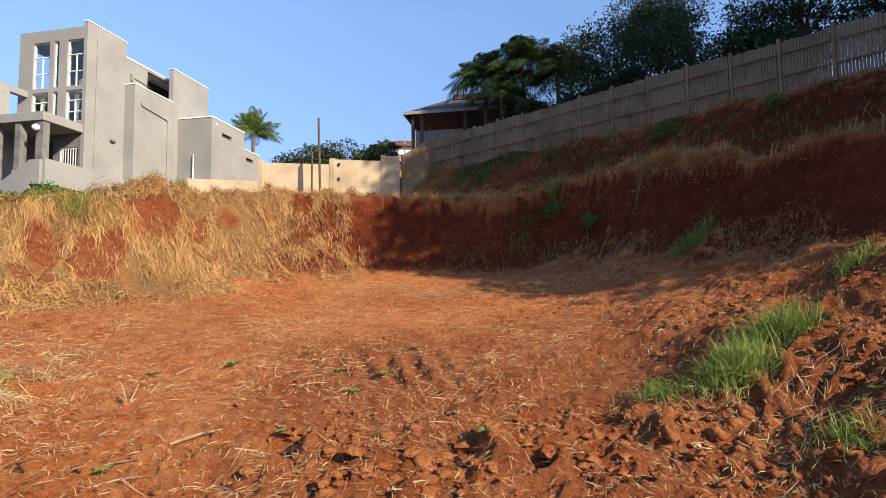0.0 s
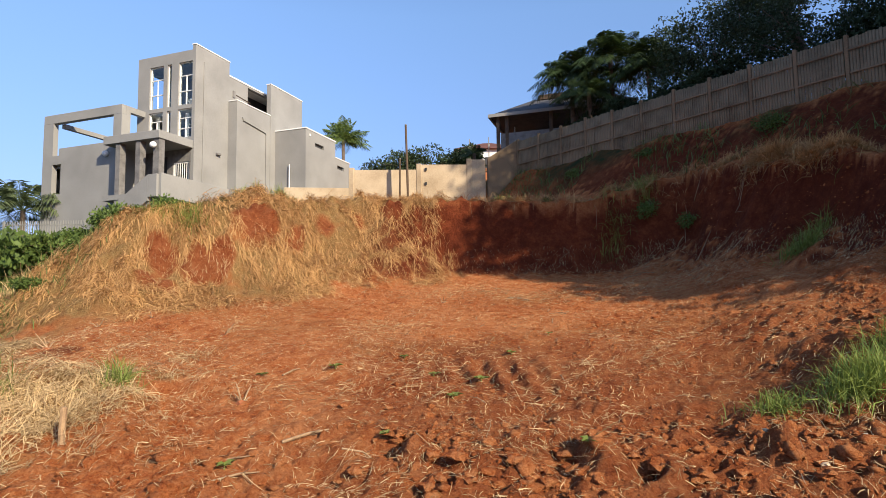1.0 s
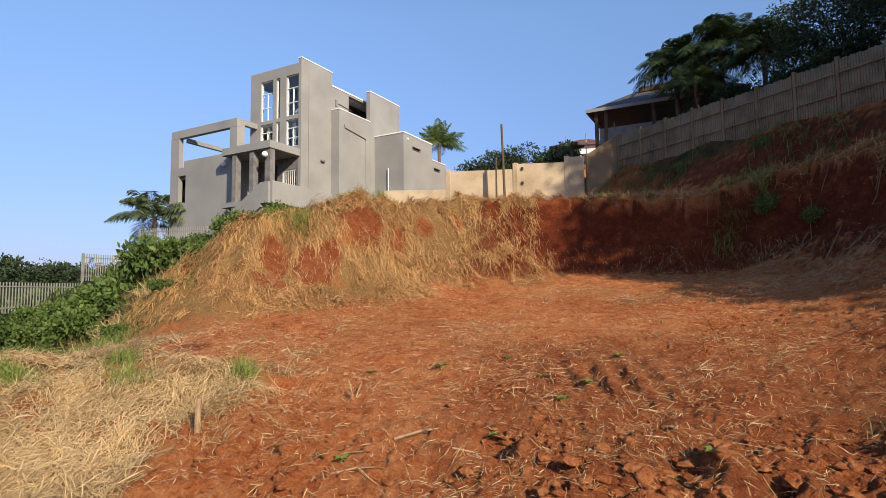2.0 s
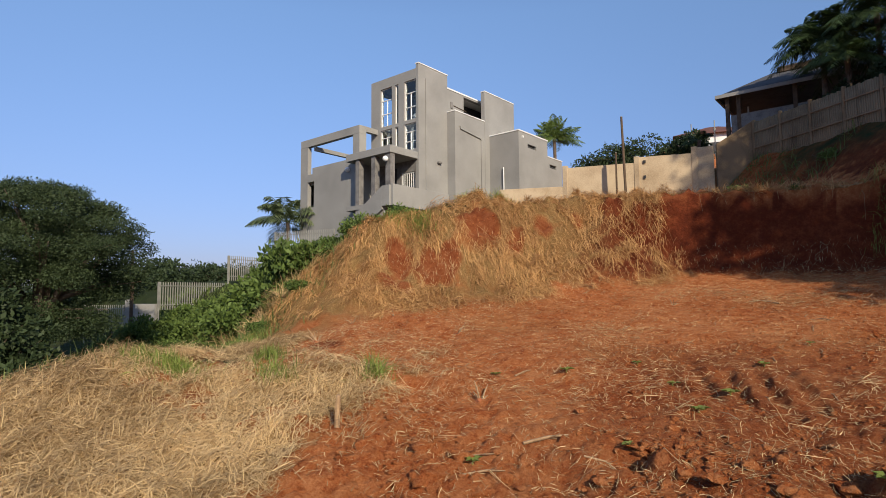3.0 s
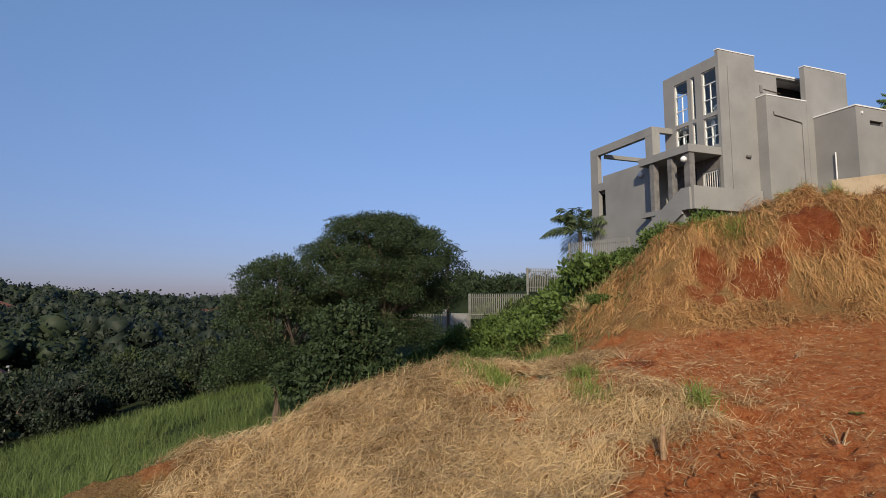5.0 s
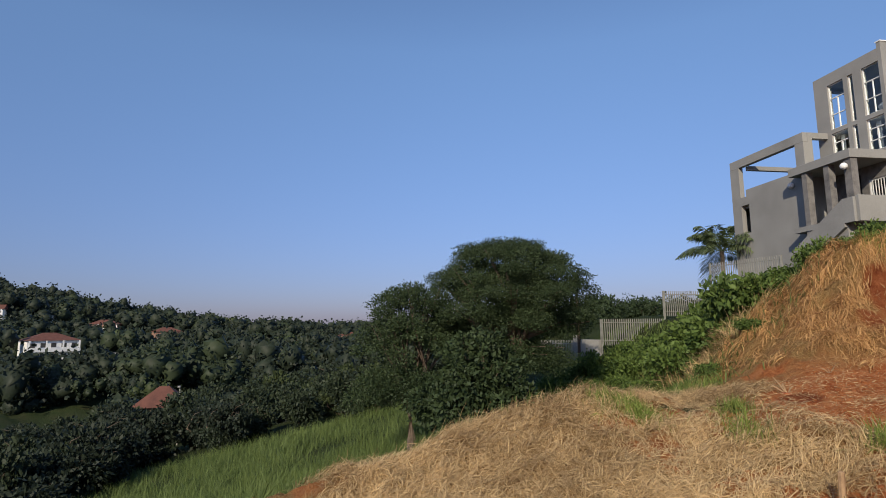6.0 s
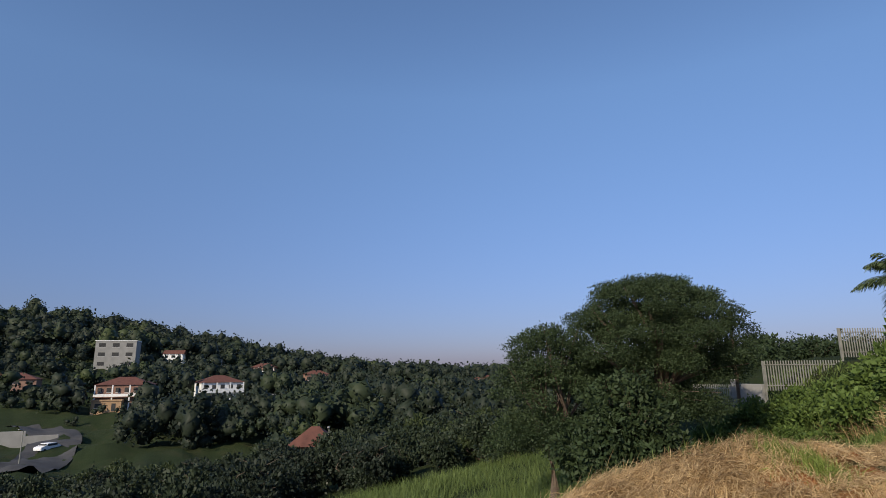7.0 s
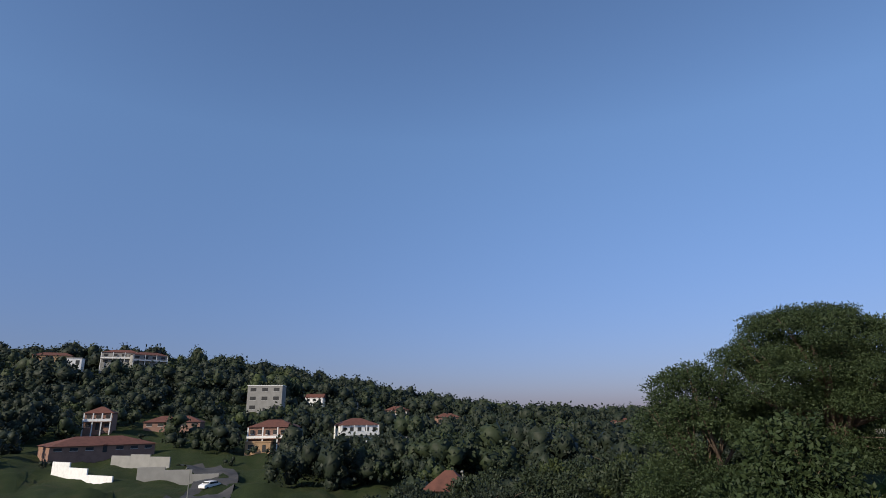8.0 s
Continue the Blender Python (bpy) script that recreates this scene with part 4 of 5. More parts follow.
# ---------------------------------------------------------------- the open pavilion above the fence, and the house beyond the wall
def pavilion():
    p = thing("pavilion", (1.6, 45.0, 0), "dark open-sided pavilion with a grey hipped roof above the fence", "pavilion", rz=-10)
    bm = bmesh.new()
    lo = [bm.verts.new(v) for v in ((-4.2, -3.2, 16.3), (6.5, -3.2, 16.3), (6.5, 3.2, 16.3), (-4.2, 3.2, 16.3))]
    hi = [bm.verts.new(v) for v in ((-1.2, 0, 18.2), (4.0, 0, 18.2))]
    for f in ((lo[0], lo[1], hi[1], hi[0]), (lo[1], lo[2], hi[1]), (lo[2], lo[3], hi[0], hi[1]), (lo[3], lo[0], hi[0])):
        bm.faces.new(f)
    bm.faces.new(lo[::-1])
    part("roof", bm, M_ROOFDARK, p, "dark grey hipped roof")
    part("ridge_vent", boxes((-0.9, 1.4, -0.5, 0.5, 17.9, 18.4), bevel=0.1), M_POLE, p)
    part("fascia", boxes((-4.25, 6.55, -3.28, -3.2, 16.12, 16.36), (-4.28, -4.2, -3.2, 3.2, 16.12, 16.36)), M_GREY, p, "pale grey fascia board")
    for x in (-3.6, -2.9, 0.4, 3.6):
        part("post", boxes((x - 0.12, x + 0.12, -2.9, -2.66, 11.0, 16.3)), M_POLE, p)
    part("back_wall", boxes((-1.5, 6.2, 2.4, 2.6, 11.0, 16.3)), M_GREYDARK, p)
    part("low_wall", boxes((-3.4, 6.2, -2.85, -2.7, 11.0, 14.9)), M_GREYDARK, p)
    part("floor", boxes((-4, 6.4, -3, 2.4, 11.0, 13.0)), M_GREYDARK, p)


def plain_house(loc, w, d, h, wall, roof, label, rz=0.0, kind="hip", storeys=1, bays=4, over=0.5, rise=1.8, group="houses on the far hillside"):
    """A small house: body, roof, windows with frame and pane, a door."""
    H = thing("house", loc, label, "house", group, rz=rz)
    part("wall", boxes((-w / 2, w / 2, -d / 2, d / 2, -6, h)), wall, H)
    if kind == "flat":
        part("roof", boxes((-w / 2 - 0.2, w / 2 + 0.2, -d / 2 - 0.2, d / 2 + 0.2, h, h + 0.35)), roof, H)
    else:
        bm = bmesh.new()
        a, b = w / 2 + over, d / 2 + over
        lo = [bm.verts.new(v) for v in ((-a, -b, h), (a, -b, h), (a, b, h), (-a, b, h))]
        ins = min(b, a * 0.98) if kind == "hip" else 0.0
        hi = [bm.verts.new((-a + ins, 0, h + rise)), bm.verts.new((a - ins, 0, h + rise))]
        for f in ((lo[0], lo[1], hi[1], hi[0]), (lo[1], lo[2], hi[1]), (lo[2], lo[3], hi[0], hi[1]), (lo[3], lo[0], hi[0]), tuple(lo[::-1])):
            bm.faces.new(f)
        part("roof", bm, roof, H)
    if storeys == 2:
        # veranda: slab, columns and rail along the front
        part("balcony", boxes((-w / 2, w / 2, -d / 2 - 1.6, -d / 2 - 0.01, h * 0.47, h * 0.47 + 0.2)), wall, H)
        part("balcony_rail", boxes((-w / 2, w / 2, -d / 2 - 1.6, -d / 2 - 1.52, h * 0.47 + 0.2, h * 0.47 + 0.95)), M_WHITE, H)
        for k in range(4):
            x = -w / 2 + 0.25 + (w - 0.5) * k / 3
            part("column", boxes((x - 0.16, x + 0.16, -d / 2 - 1.5, -d / 2 - 1.2, -4, h)), M_WHITE, H)
    sh = h / storeys
    for s in range(storeys):
        for i in range(bays):
            x = -w / 2 + w * (i + 0.5) / bays
            z = s * sh + sh * 0.35
            ww, wh = w / bays * 0.5, sh * 0.42
            if s == 0 and i == bays // 2:
                part("door", boxes((x - 0.5, x + 0.5, -d / 2 - 0.06, -d / 2 + 0.02, 0, 2.1)), M_DARK, H)
                continue
            win = part("window", boxes((x - ww / 2 - 0.08, x + ww / 2 + 0.08, -d / 2 - 0.06, -d / 2 + 0.02, z - 0.08, z)), M_WHITE, H)
            part("pane", boxes((x - ww / 2, x + ww / 2, -d / 2 - 0.03, -d / 2 + 0.02, z, z + wh)), M_DARK, win)
    return H


pavilion()
plain_house((-4.9, 66, 16.0), 7.0, 6, 3.0, M_WHITE, M_TILE, "white house with a brown hipped roof beyond the wall", 8, rise=1.5, bays=3, group="")
for x, y, z, h in ((-6.6, 62, 14.6, 5.4), (-4.4, 61, 14.4, 5.4), (-3.2, 60, 14.0, 5.6), (-1.2, 44, 11.5, 4.2)):
    m = thing("mast", (x, y, z), "thin grey mast standing beyond the wall", "mast", "masts beyond the wall")
    part("shaft", tube([(0, 0, -1), (0, 0, h)], [0.06, 0.05], 6), M_METAL, m)
    part("collar", tube([(0, 0, h * 0.8), (0, 0, h * 0.8 + 0.3)], [0.1, 0.1], 6), M_METAL, m)

# ---------------------------------------------------------------- far hillside
FAR = ((-334, -276, 20, 9, 4.2, M_OCHRE, M_TILE, "long ochre house with a brown roof on the ridge", "hip", 1, 5),
       (-326, -258, 12, 8, 5.0, M_WHITE, M_GREY, "small white flat-roofed house on the ridge", "flat", 1, 3),
       (-360, -250, 20, 10, 7.5, M_GREY, M_TILE, "pale two-storey house with a pointed brown roof on the ridge", "hip", 2, 4),
       (-363, -233, 20, 10, 7.5, M_GREY, M_TILE, "pale two-storey house with a pointed brown roof on the ridge", "hip", 2, 4),
       (-288, -119, 16, 10, 12.0, M_GREY, M_WHITE, "tall white flat-roofed block on the hillside", "flat", 3, 3),
       (-326, -106, 9, 8, 5.5, M_WHITE, M_TILE, "white gabled house on the hillside", "gable", 2, 3),
       (-330, -88, 9, 8, 5.0, M_WHITE, M_GREY, "white house on the hillside", "flat", 2, 3),
       (-330, -60, 12, 8, 5.0, M_PINK, M_TILE, "salmon house with a brown tiled roof", "hip", 2, 4),
       (-182, -72, 13, 9, 6.0, M_PINK, M_TILE, "salmon two-storey villa with a terracotta roof", "hip", 2, 6),
       (-176, -74, 7, 5, 2.6, M_OCHRE, M_OCHRE, "ochre retaining block below the villa", "flat", 1, 2),
       (-197, -50, 12, 9, 5.6, M_WHITE, M_TILE, "white two-storey house among trees", "hip", 2, 5),
       (-196, -34, 6, 5, 3.0, M_WHITE, M_GREY, "white flat-roofed outbuilding among trees", "flat", 1, 3),
       (-157, -112, 24, 13, 1.7, M_PINK, M_TILE, "long low house with a weathered terracotta roof", "hip", 1, 7),
       (-329, -32, 12, 8, 4.5, M_PINK, M_TILE, "salmon house with a tiled roof among trees", "hip", 1, 4),
       (-297, 50, 8, 6, 3.4, M_WHITE, M_TILE, "small white house far off among trees", "hip", 1, 3),
       (-330, 62, 10, 7, 6.0, M_PINK, M_TILE, "pinkish house far off on the skyline", "hip", 2, 3),
       (-330, 30, 10, 7, 4.0, M_OCHRE, M_TILE, "ochre house far off among trees", "hip", 1, 3),
       (-210, -121, 18, 9, 2.0, M_PINK, M_TILE, "long house with a brown roof below the field", "hip", 1, 5),
       (-190, -136, 8, 7, 5.0, M_PINK, M_TILE, "salmon two-storey house among trees", "hip", 2, 3),
       (-78, -8, 5, 4, 2.6, M_OCHRE, M_TILE, "small house with a red tiled roof in the valley", "hip", 1, 2))
for x, y, w, d, h, wall, roof, label, kind, st, bays in FAR:
    plain_house((x, y, zat(x, y) + (7.0 if y < -225 else 1.0)), w * 1.05, d * 1.05, h * 1.05, wall, roof, label, math.degrees(math.atan2(y, x)) - 90 + (14 if int(x) % 2 else -12), kind, st, bays, rise=2.2)


def yard_wall(a, b, h, mat, label):
    w = thing("yard_wall", (0, 0, 0), label, "wall", "yard walls in the valley")
    n = max(1, int(math.dist(a, b) / 5))
    for i in range(n):
        p = [a[k] + (b[k] - a[k]) * i / n for k in (0, 1)]
        q = [a[k] + (b[k] - a[k]) * (i + 1) / n for k in (0, 1)]
        z = zat(*p)
        part("wall_panel", along(p, q, 0.3, z - 3, z + h), mat, w)


yard_wall((-130, -103), (-124, -90), 2.6, M_WHITE, "stepped white yard wall by the road")
yard_wall((-124, -90), (-121, -82), 1.8, M_WHITE, "stepped white yard wall by the road")
yard_wall((-126, -80), (-131, -64), 2.0, M_GREY, "grey concrete yard wall by the road")
yard_wall((-146, -100), (-142, -82), 2.4, M_GREY, "grey concrete yard wall below the long house")


def car(x, y, rz):
    c = thing("car", (x, y, zat(x, y) + 0.05), "white hatchback car parked on the road", "car", rz=rz)
    bm = bmesh.new()
    prof = ((-2.0, 0.35), (-2.05, 0.8), (-1.75, 0.98), (-1.25, 1.02), (-0.65, 1.45), (0.9, 1.48), (1.75, 1.05), (2.0, 0.9), (2.02, 0.35))
    a = [bm.verts.new((px, -0.85, pz)) for px, pz in prof]
    b = [bm.verts.new((px, 0.85, pz)) for px, pz in prof]
    bm.faces.new(a), bm.faces.new(b[::-1])
    for i in range(len(prof)):
        j = (i + 1) % len(prof)
        bm.faces.new((a[i], a[j], b[j], b[i]))
    bmesh.ops.bevel(bm, geom=bm.edges[:], offset=0.06, segments=2, affect="EDGES")
    part("body", bm, M_CAR, c)
    part("side_window", boxes((-0.75, 1.2, -0.87, -0.84, 1.02, 1.36)), M_DARK, c)
    part("side_window", boxes((-0.75, 1.2, 0.84, 0.87, 1.02, 1.36)), M_DARK, c)
    part("windscreen", boxes((-1.12, -0.82, -0.7, 0.7, 1.12, 1.36)), M_DARK, c)
    for px in (-1.25, 1.25):
        for py in (-0.86, 0.66):
            part("wheel", tube([(px, py, 0.3), (px, py + 0.2, 0.3)], [0.31, 0.31], 14), M_BLACK, c)


ROAD = ((-88, -52), (-106, -54), (-119, -58.5), (-135, -66), (-150, -83))


def road_gap(x, y):
    """How far a place lies from the middle of the road."""
    best = 1e9
    for (ax, ay), (bx, by) in zip(ROAD, ROAD[1:]):
        t = max(0.0, min(1.0, ((x - ax) * (bx - ax) + (y - ay) * (by - ay)) / ((bx - ax) ** 2 + (by - ay) ** 2)))
        best = min(best, math.hypot(x - ax - t * (bx - ax), y - ay - t * (by - ay)))
    return best


def road():
    verts, quads, k = [], [], 0
    for (ax, ay), (bx, by) in zip(ROAD, ROAD[1:]):
        L = math.hypot(bx - ax, by - ay)
        nx, ny = -(by - ay) / L, (bx - ax) / L
        for i in range(12):
            x, y = ax + (bx - ax) * i / 12, ay + (by - ay) * i / 12
            for j in range(7):
                o = -4.2 + 1.4 * j
                px, py = x + nx * o, y + ny * o
                verts.append((px, py, zat(px, py) + 0.22))
            if k:
                quads += [(7 * k - 7 + j, 7 * k - 6 + j, 7 * k + 1 + j, 7 * k + j) for j in range(6)]
            k += 1
    ob = new("road", np_mesh("road", verts, quads, M_ASPHALT, True))
    tagged(ob, "worn grey asphalt road across the valley", "road", kind="structure")


car(-114.5, -57.6, 160)
road()
for x, y, h in ((-98, -53, 5.5), (-60, -5, 5.0), (-84, -88, 6.0)):
    z = zat(x, y)
    lp = thing("street_lamp", (x, y, z), "slim grey street lamp in the valley", "street lamp", "street lamps")
    part("pole", tube([(0, 0, -1), (0, 0, h)], [0.1, 0.06], 6), M_METAL, lp)
    part("arm", tube([(0, 0, h), (0.8, 0, h + 0.25)], [0.05, 0.04], 6), M_METAL, lp)
    part("lamp_head", boxes((0.7, 1.25, -0.12, 0.12, h + 0.18, h + 0.32), bevel=0.03), M_GREY, lp)


def sight(yaw):
    """How steeply the low growth of the near valley stays under the road and the houses."""
    return 0.05 if yaw < 101 else (0.128 if 112.5 < yaw < 121 else 0.118)


def far_woods():
    """Crowns all over the valley and the hillside, kept off the houses and the road."""
    rng = np.random.default_rng(99)
    lots = [[[], [], 0] for _ in range(3)]
    ang = np.linspace(0, 2 * np.pi, 6, endpoint=False)
    ball = np.array([(math.cos(a) * math.cos(e), math.sin(a) * math.cos(e), math.sin(e)) for e in (-0.9, -0.1, 0.6, 1.2) for a in ang + e])
    bfaces = np.array([(6 * k + j, 6 * k + (j + 1) % 6, 6 * k + 6 + (j + 1) % 6, 6 * k + 6 + j) for k in range(3) for j in range(6)])
    spots = [(h[0], h[1], max(h[2], h[3]) * 0.65) for h in FAR]
    for _ in range(3000):
        yaw = math.radians(rng.uniform(40, 146))
        r = 48 + 470 * rng.uniform(0, 1) ** 0.75
        x, y = -r * math.sin(yaw), r * math.cos(yaw)
        if r < 105 and math.degrees(yaw) < 66:
            continue
        s = rng.uniform(1.6, 3.6) if r < 110 else (rng.uniform(3.0, 8.0) if r < 330 else rng.uniform(4.5, 12.0))
        ok = True
        for hx, hy, hr in spots:
            L = math.hypot(hx, hy)
            ux, uy = hx / L, hy / L
            alongd, side = x * ux + y * uy, abs(-x * uy + y * ux)
            if side < hr + s * 0.5 and L - 36 < alongd < L + hr:
                if alongd < L - hr - 4:      # low scrub below the houses
                    s = min(s, 1.7)
                    continue
                ok = False
                break
        if road_gap(x, y) < 6 + s:
            ok = False
        if x > -150 and -108 < y < -58 and x < -100 and rng.uniform() < 0.3:
            ok = False
        if 250 < r < 300 and 112 < math.degrees(yaw) < 117:
            ok = False
        if not ok:
            continue
        z = zat(x, y)
        if r < (168 if math.degrees(yaw) > 122 else 125) and math.degrees(yaw) > 70:
            s = min(s, (3.2 - sight(math.degrees(yaw)) * r - z) / 1.75)
            if s < 0.7:
                continue
        m = 4
        lob = np.stack([rng.normal(0, s * 0.42, m), rng.normal(0, s * 0.42, m), rng.uniform(0.35, 1.1, m) * s, *(np.full(m, s * 0.5) * rng.uniform(0.7, 1.2, (3, m)))], 1)
        # each clump: a lumpy mass of foliage with loose leaves round it
        V, F = [], []
        for c in lob:
            w = ball * (1 + rng.uniform(-0.25, 0.25, (len(ball), 1))) * c[3:] * 0.68 + c[:3] + (x, y, z)
            F.append(bfaces + sum(len(a) for a in V))
            V.append(w)
        k = 330 if r < 170 else 170
        i = rng.integers(0, m, k)
        d = rng.normal(size=(k, 3))
        d /= np.linalg.norm(d, axis=1, keepdims=True)
        p = lob[i, :3] + d * lob[i, 3:] * rng.uniform(0.66, 1.14, (k, 1)) + (x, y, z)
        v, q = leaf_quads(p, s * (0.13 if r < 170 else 0.17), rng, 0.7)
        F.append(q + sum(len(a) for a in V))
        V.append(v)
        v, q = np.concatenate(V), np.concatenate(F)
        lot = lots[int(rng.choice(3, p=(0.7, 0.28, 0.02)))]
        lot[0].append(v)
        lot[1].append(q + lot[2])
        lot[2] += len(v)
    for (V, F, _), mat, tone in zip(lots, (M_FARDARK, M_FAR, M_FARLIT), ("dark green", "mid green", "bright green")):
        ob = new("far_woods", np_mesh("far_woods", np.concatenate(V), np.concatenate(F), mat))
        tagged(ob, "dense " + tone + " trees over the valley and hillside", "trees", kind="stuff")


far_woods()


# trees and shrubs of the near valley, each a thing, from five patterns
rv = np.random.default_rng(123)
patterns = []
for k in range(5):
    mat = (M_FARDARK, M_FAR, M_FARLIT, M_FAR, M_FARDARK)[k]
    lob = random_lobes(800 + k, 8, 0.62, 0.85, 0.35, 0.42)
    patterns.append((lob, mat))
first = {}
for i in range(240):
    yaw, r = math.radians(rv.uniform(77, 140)), rv.uniform(27, 78)
    x, y = -1 - r * math.sin(yaw), r * math.cos(yaw)
    if (y > -6 and r < 44) or road_gap(x, y) < 6:
        continue
    s = rv.uniform(1.2, 2.3) * (0.75 + r / 90)
    k = i % 5
    z = zat(x, y) - 0.3
    s = min(s, (3.2 - sight(math.degrees(yaw)) * r - z) / 1.7)
    if s < 0.6:
        continue
    if k not in first:
        t = thing("valley_tree", (x, y, z), "leafy green tree in the near valley", "tree", "trees in the near valley")
        part("trunk", limbs((0, 0, -0.2), 1.2, patterns[k][0], 0.06, 810 + k, 0.25), M_BARK, t)
        part("crown", crown_mesh("crown", patterns[k][0], 4200, 0.115, patterns[k][1], 820 + k, 0.55, 0.4, 0.2), patterns[k][1], t)
        first[k] = t
    else:
        t = copy_thing(first[k], pose(x, y, z, 0, 0, rv.uniform(0, 360)))
    t.scale = (s, s, s * rv.uniform(0.9, 1.3))


# ---------------------------------------------------------------- dry grass, green grass, clods
def scatter(n, box, weight, seed):
    """Random places in a box of the plan, kept by weight(x, y)."""
    rng = np.random.default_rng(seed)
    x, y = rng.uniform(box[0], box[1], n), rng.uniform(box[2], box[3], n)
    keep = rng.uniform(0, 1, n) < weight(x, y)
    return x[keep], y[keep]


def blades(x, y, length, width, seed, lie=0.6, lift=0.0, comb=None, wild=0.35, fan=1.5):
    """Bent blades of two quads, rooted on the ground; lie 0 stands, 1 lies flat."""
    rng = np.random.default_rng(seed)
    n = len(x)
    z = height(x, y) + lift
    az = rng.uniform(0, 6.283, n)
    if comb is not None:
        az = comb + rng.normal(0, fan, n)
    el = np.clip(rng.normal((1 - lie) * 1.5, wild, n), -0.1, 1.5)
    L = length * rng.uniform(0.45, 1.35, n)
    d = np.stack([np.cos(az) * np.cos(el), np.sin(az) * np.cos(el), np.sin(el)], 1)
    e2 = el - rng.uniform(0.1, 0.8, n) * min(1, wild * 2.9)
    d2 = np.stack([np.cos(az + 0.2) * np.cos(e2), np.sin(az + 0.2) * np.cos(e2), np.sin(e2)], 1)
    # on a slope the blades follow the ground
    gx = (height(x + 0.3, y) - height(x - 0.3, y)) / 0.6
    gy = (height(x, y + 0.3) - height(x, y - 0.3)) / 0.6
    for k in (d, d2):
        k[:, 2] += lie * np.clip(k[:, 0] * gx + k[:, 1] * gy, -1.2, 1.2)
    s = np.stack([-np.sin(az), np.cos(az), rng.normal(0, 0.4, n)], 1) * (width * rng.uniform(0.6, 1.4, n))[:, None]
    p0 = np.stack([x, y, z + rng.uniform(0, 0.1, n) * lie], 1)
    p1 = p0 + d * L[:, None] * 0.55
    p2 = p1 + d2 * L[:, None] * 0.5
    v = np.stack([p0 - s / 2, p0 + s / 2, p1 + s / 2, p1 - s / 2, p2 + s / 8, p2 - s / 8], 1).reshape(-1, 3)
    i = np.arange(n)[:, None] * 6
    q = np.stack([i + [0, 1, 2, 3], i + [3, 2, 4, 5]], 1).reshape(-1, 4)
    return v, q


def stuff(name, sets, mat, label, category):
    V, Q, n = [], [], 0
    for v, q in sets:
        V.append(v)
        Q.append(q + n)
        n += len(v)
    ob = new(name, np_mesh(name, np.concatenate(V), np.concatenate(Q), mat))
    return tagged(ob, label, category, kind="stuff")


def straw_w(x, y):
    return covers(x, y)[0]


def mound_w(x, y):
    return straw_w(x, y) * (mound_line(x, y) > -1.5) * (0.22 + 0.78 * step(-0.2, 0.15, waves(x, y, 1.1, 130, 3)))


def plot_w(x, y):
    return (straw_w(x, y) < 0.4) * (0.22 + 0.65 * np.clip(waves(x, y, 2.5, 140, 3), 0, 1)) * (height(x, y) < 5)


def clump(cx, cy, rx, ry, n, seed):
    rng = np.random.default_rng(seed)
    a, r = rng.uniform(0, 6.283, n), rng.uniform(0, 1, n) ** 0.75 * (1 + 0.4 * rng.normal(0, 1, n))
    return cx + rx * r * np.cos(a) + rng.normal(0, 0.1, n), cy + ry * r * np.sin(a) + rng.normal(0, 0.1, n)


def swathes(n, box, weight, seed, per, spread, length, width, lie, lift, wild=0.3, fall=True, fan=0.8):
    """Bundles of cut stems: those of one bundle lie much the same way, on the slope downhill."""
    rng = np.random.default_rng(seed)
    cx, cy = scatter(n, box, weight, seed)
    gx, gy = height(cx + 0.5, cy, 0.3) - height(cx - 0.5, cy, 0.3), height(cx, cy + 0.5, 0.3) - height(cx, cy - 0.5, 0.3)
    way = (np.arctan2(-gy, -gx) if fall else 0.6) + rng.normal(0, 0.75, len(cx))
    k = np.repeat(np.arange(len(cx)), rng.integers(per // 2, per * 3 // 2, len(cx)))
    x, y = cx[k] + rng.normal(0, spread, len(k)), cy[k] + rng.normal(0, spread, len(k))
    up = rng.uniform(0.2, 1, len(cx))[k] * np.exp(-((x - cx[k]) ** 2 + (y - cy[k]) ** 2) / (2.5 * spread**2))
    return blades(x, y, length, width, seed + 1, lie, lift * up, way[k], wild, fan)


x1, y1 = scatter(130000, (-21.5, -3, 16, 37), mound_w, 1)
x2, y2 = scatter(95000, (-18, -7.5, 2, 14), straw_w, 2)
x3, y3 = scatter(150000, (-14, 11, 7, 28), plot_w, 3)


def on_top(x, y):
    """Only the places on the lip of the cutting, not down its face."""
    k = height(x, y) > 6.7
    return x[k], y[k]


CREST = [(-2.6, 28.5), (-1.0, 28.7), (0.6, 28.7), (2.2, 28.6), (3.8, 28.6), (5.4, 28.2), (6.9, 27.6), (8.4, 26.4), (9.4, 24.8), (10.2, 22.8), (10.6, 21.2)]
fringe = [blades(*on_top(*clump(cx, cy, 0.9, 0.35, (260, 420, 320)[k % 3] + 700 * (k > 7), 860 + k)), 0.42 + 0.1 * (k % 2), 0.016, 880 + k, 0.62) for k, (cx, cy) in enumerate(CREST)]
near_bundles = [swathes(1700, (-18.5, -7.5, 1, 13.5), straw_w, 1003, 50, 0.17, 0.38, 0.0085, 0.92, 0.2, 0.32, fall=False, fan=1.2),
                swathes(600, (-13, 7, 8, 26), lambda x, y: 0.5 * (straw_w(x, y) < 0.4) * (waves(x, y, 2.5, 140, 3) > 0), 1005, 16, 0.22, 0.42, 0.0075, 0.98, 0.03, 0.1, fall=False, fan=1.0),
                swathes(60, (-23.5, -19, 17.5, 20.5), lambda x, y: 1.0 + 0 * x, 1007, 50, 0.25, 0.9, 0.016, 0.4, 0.0)]
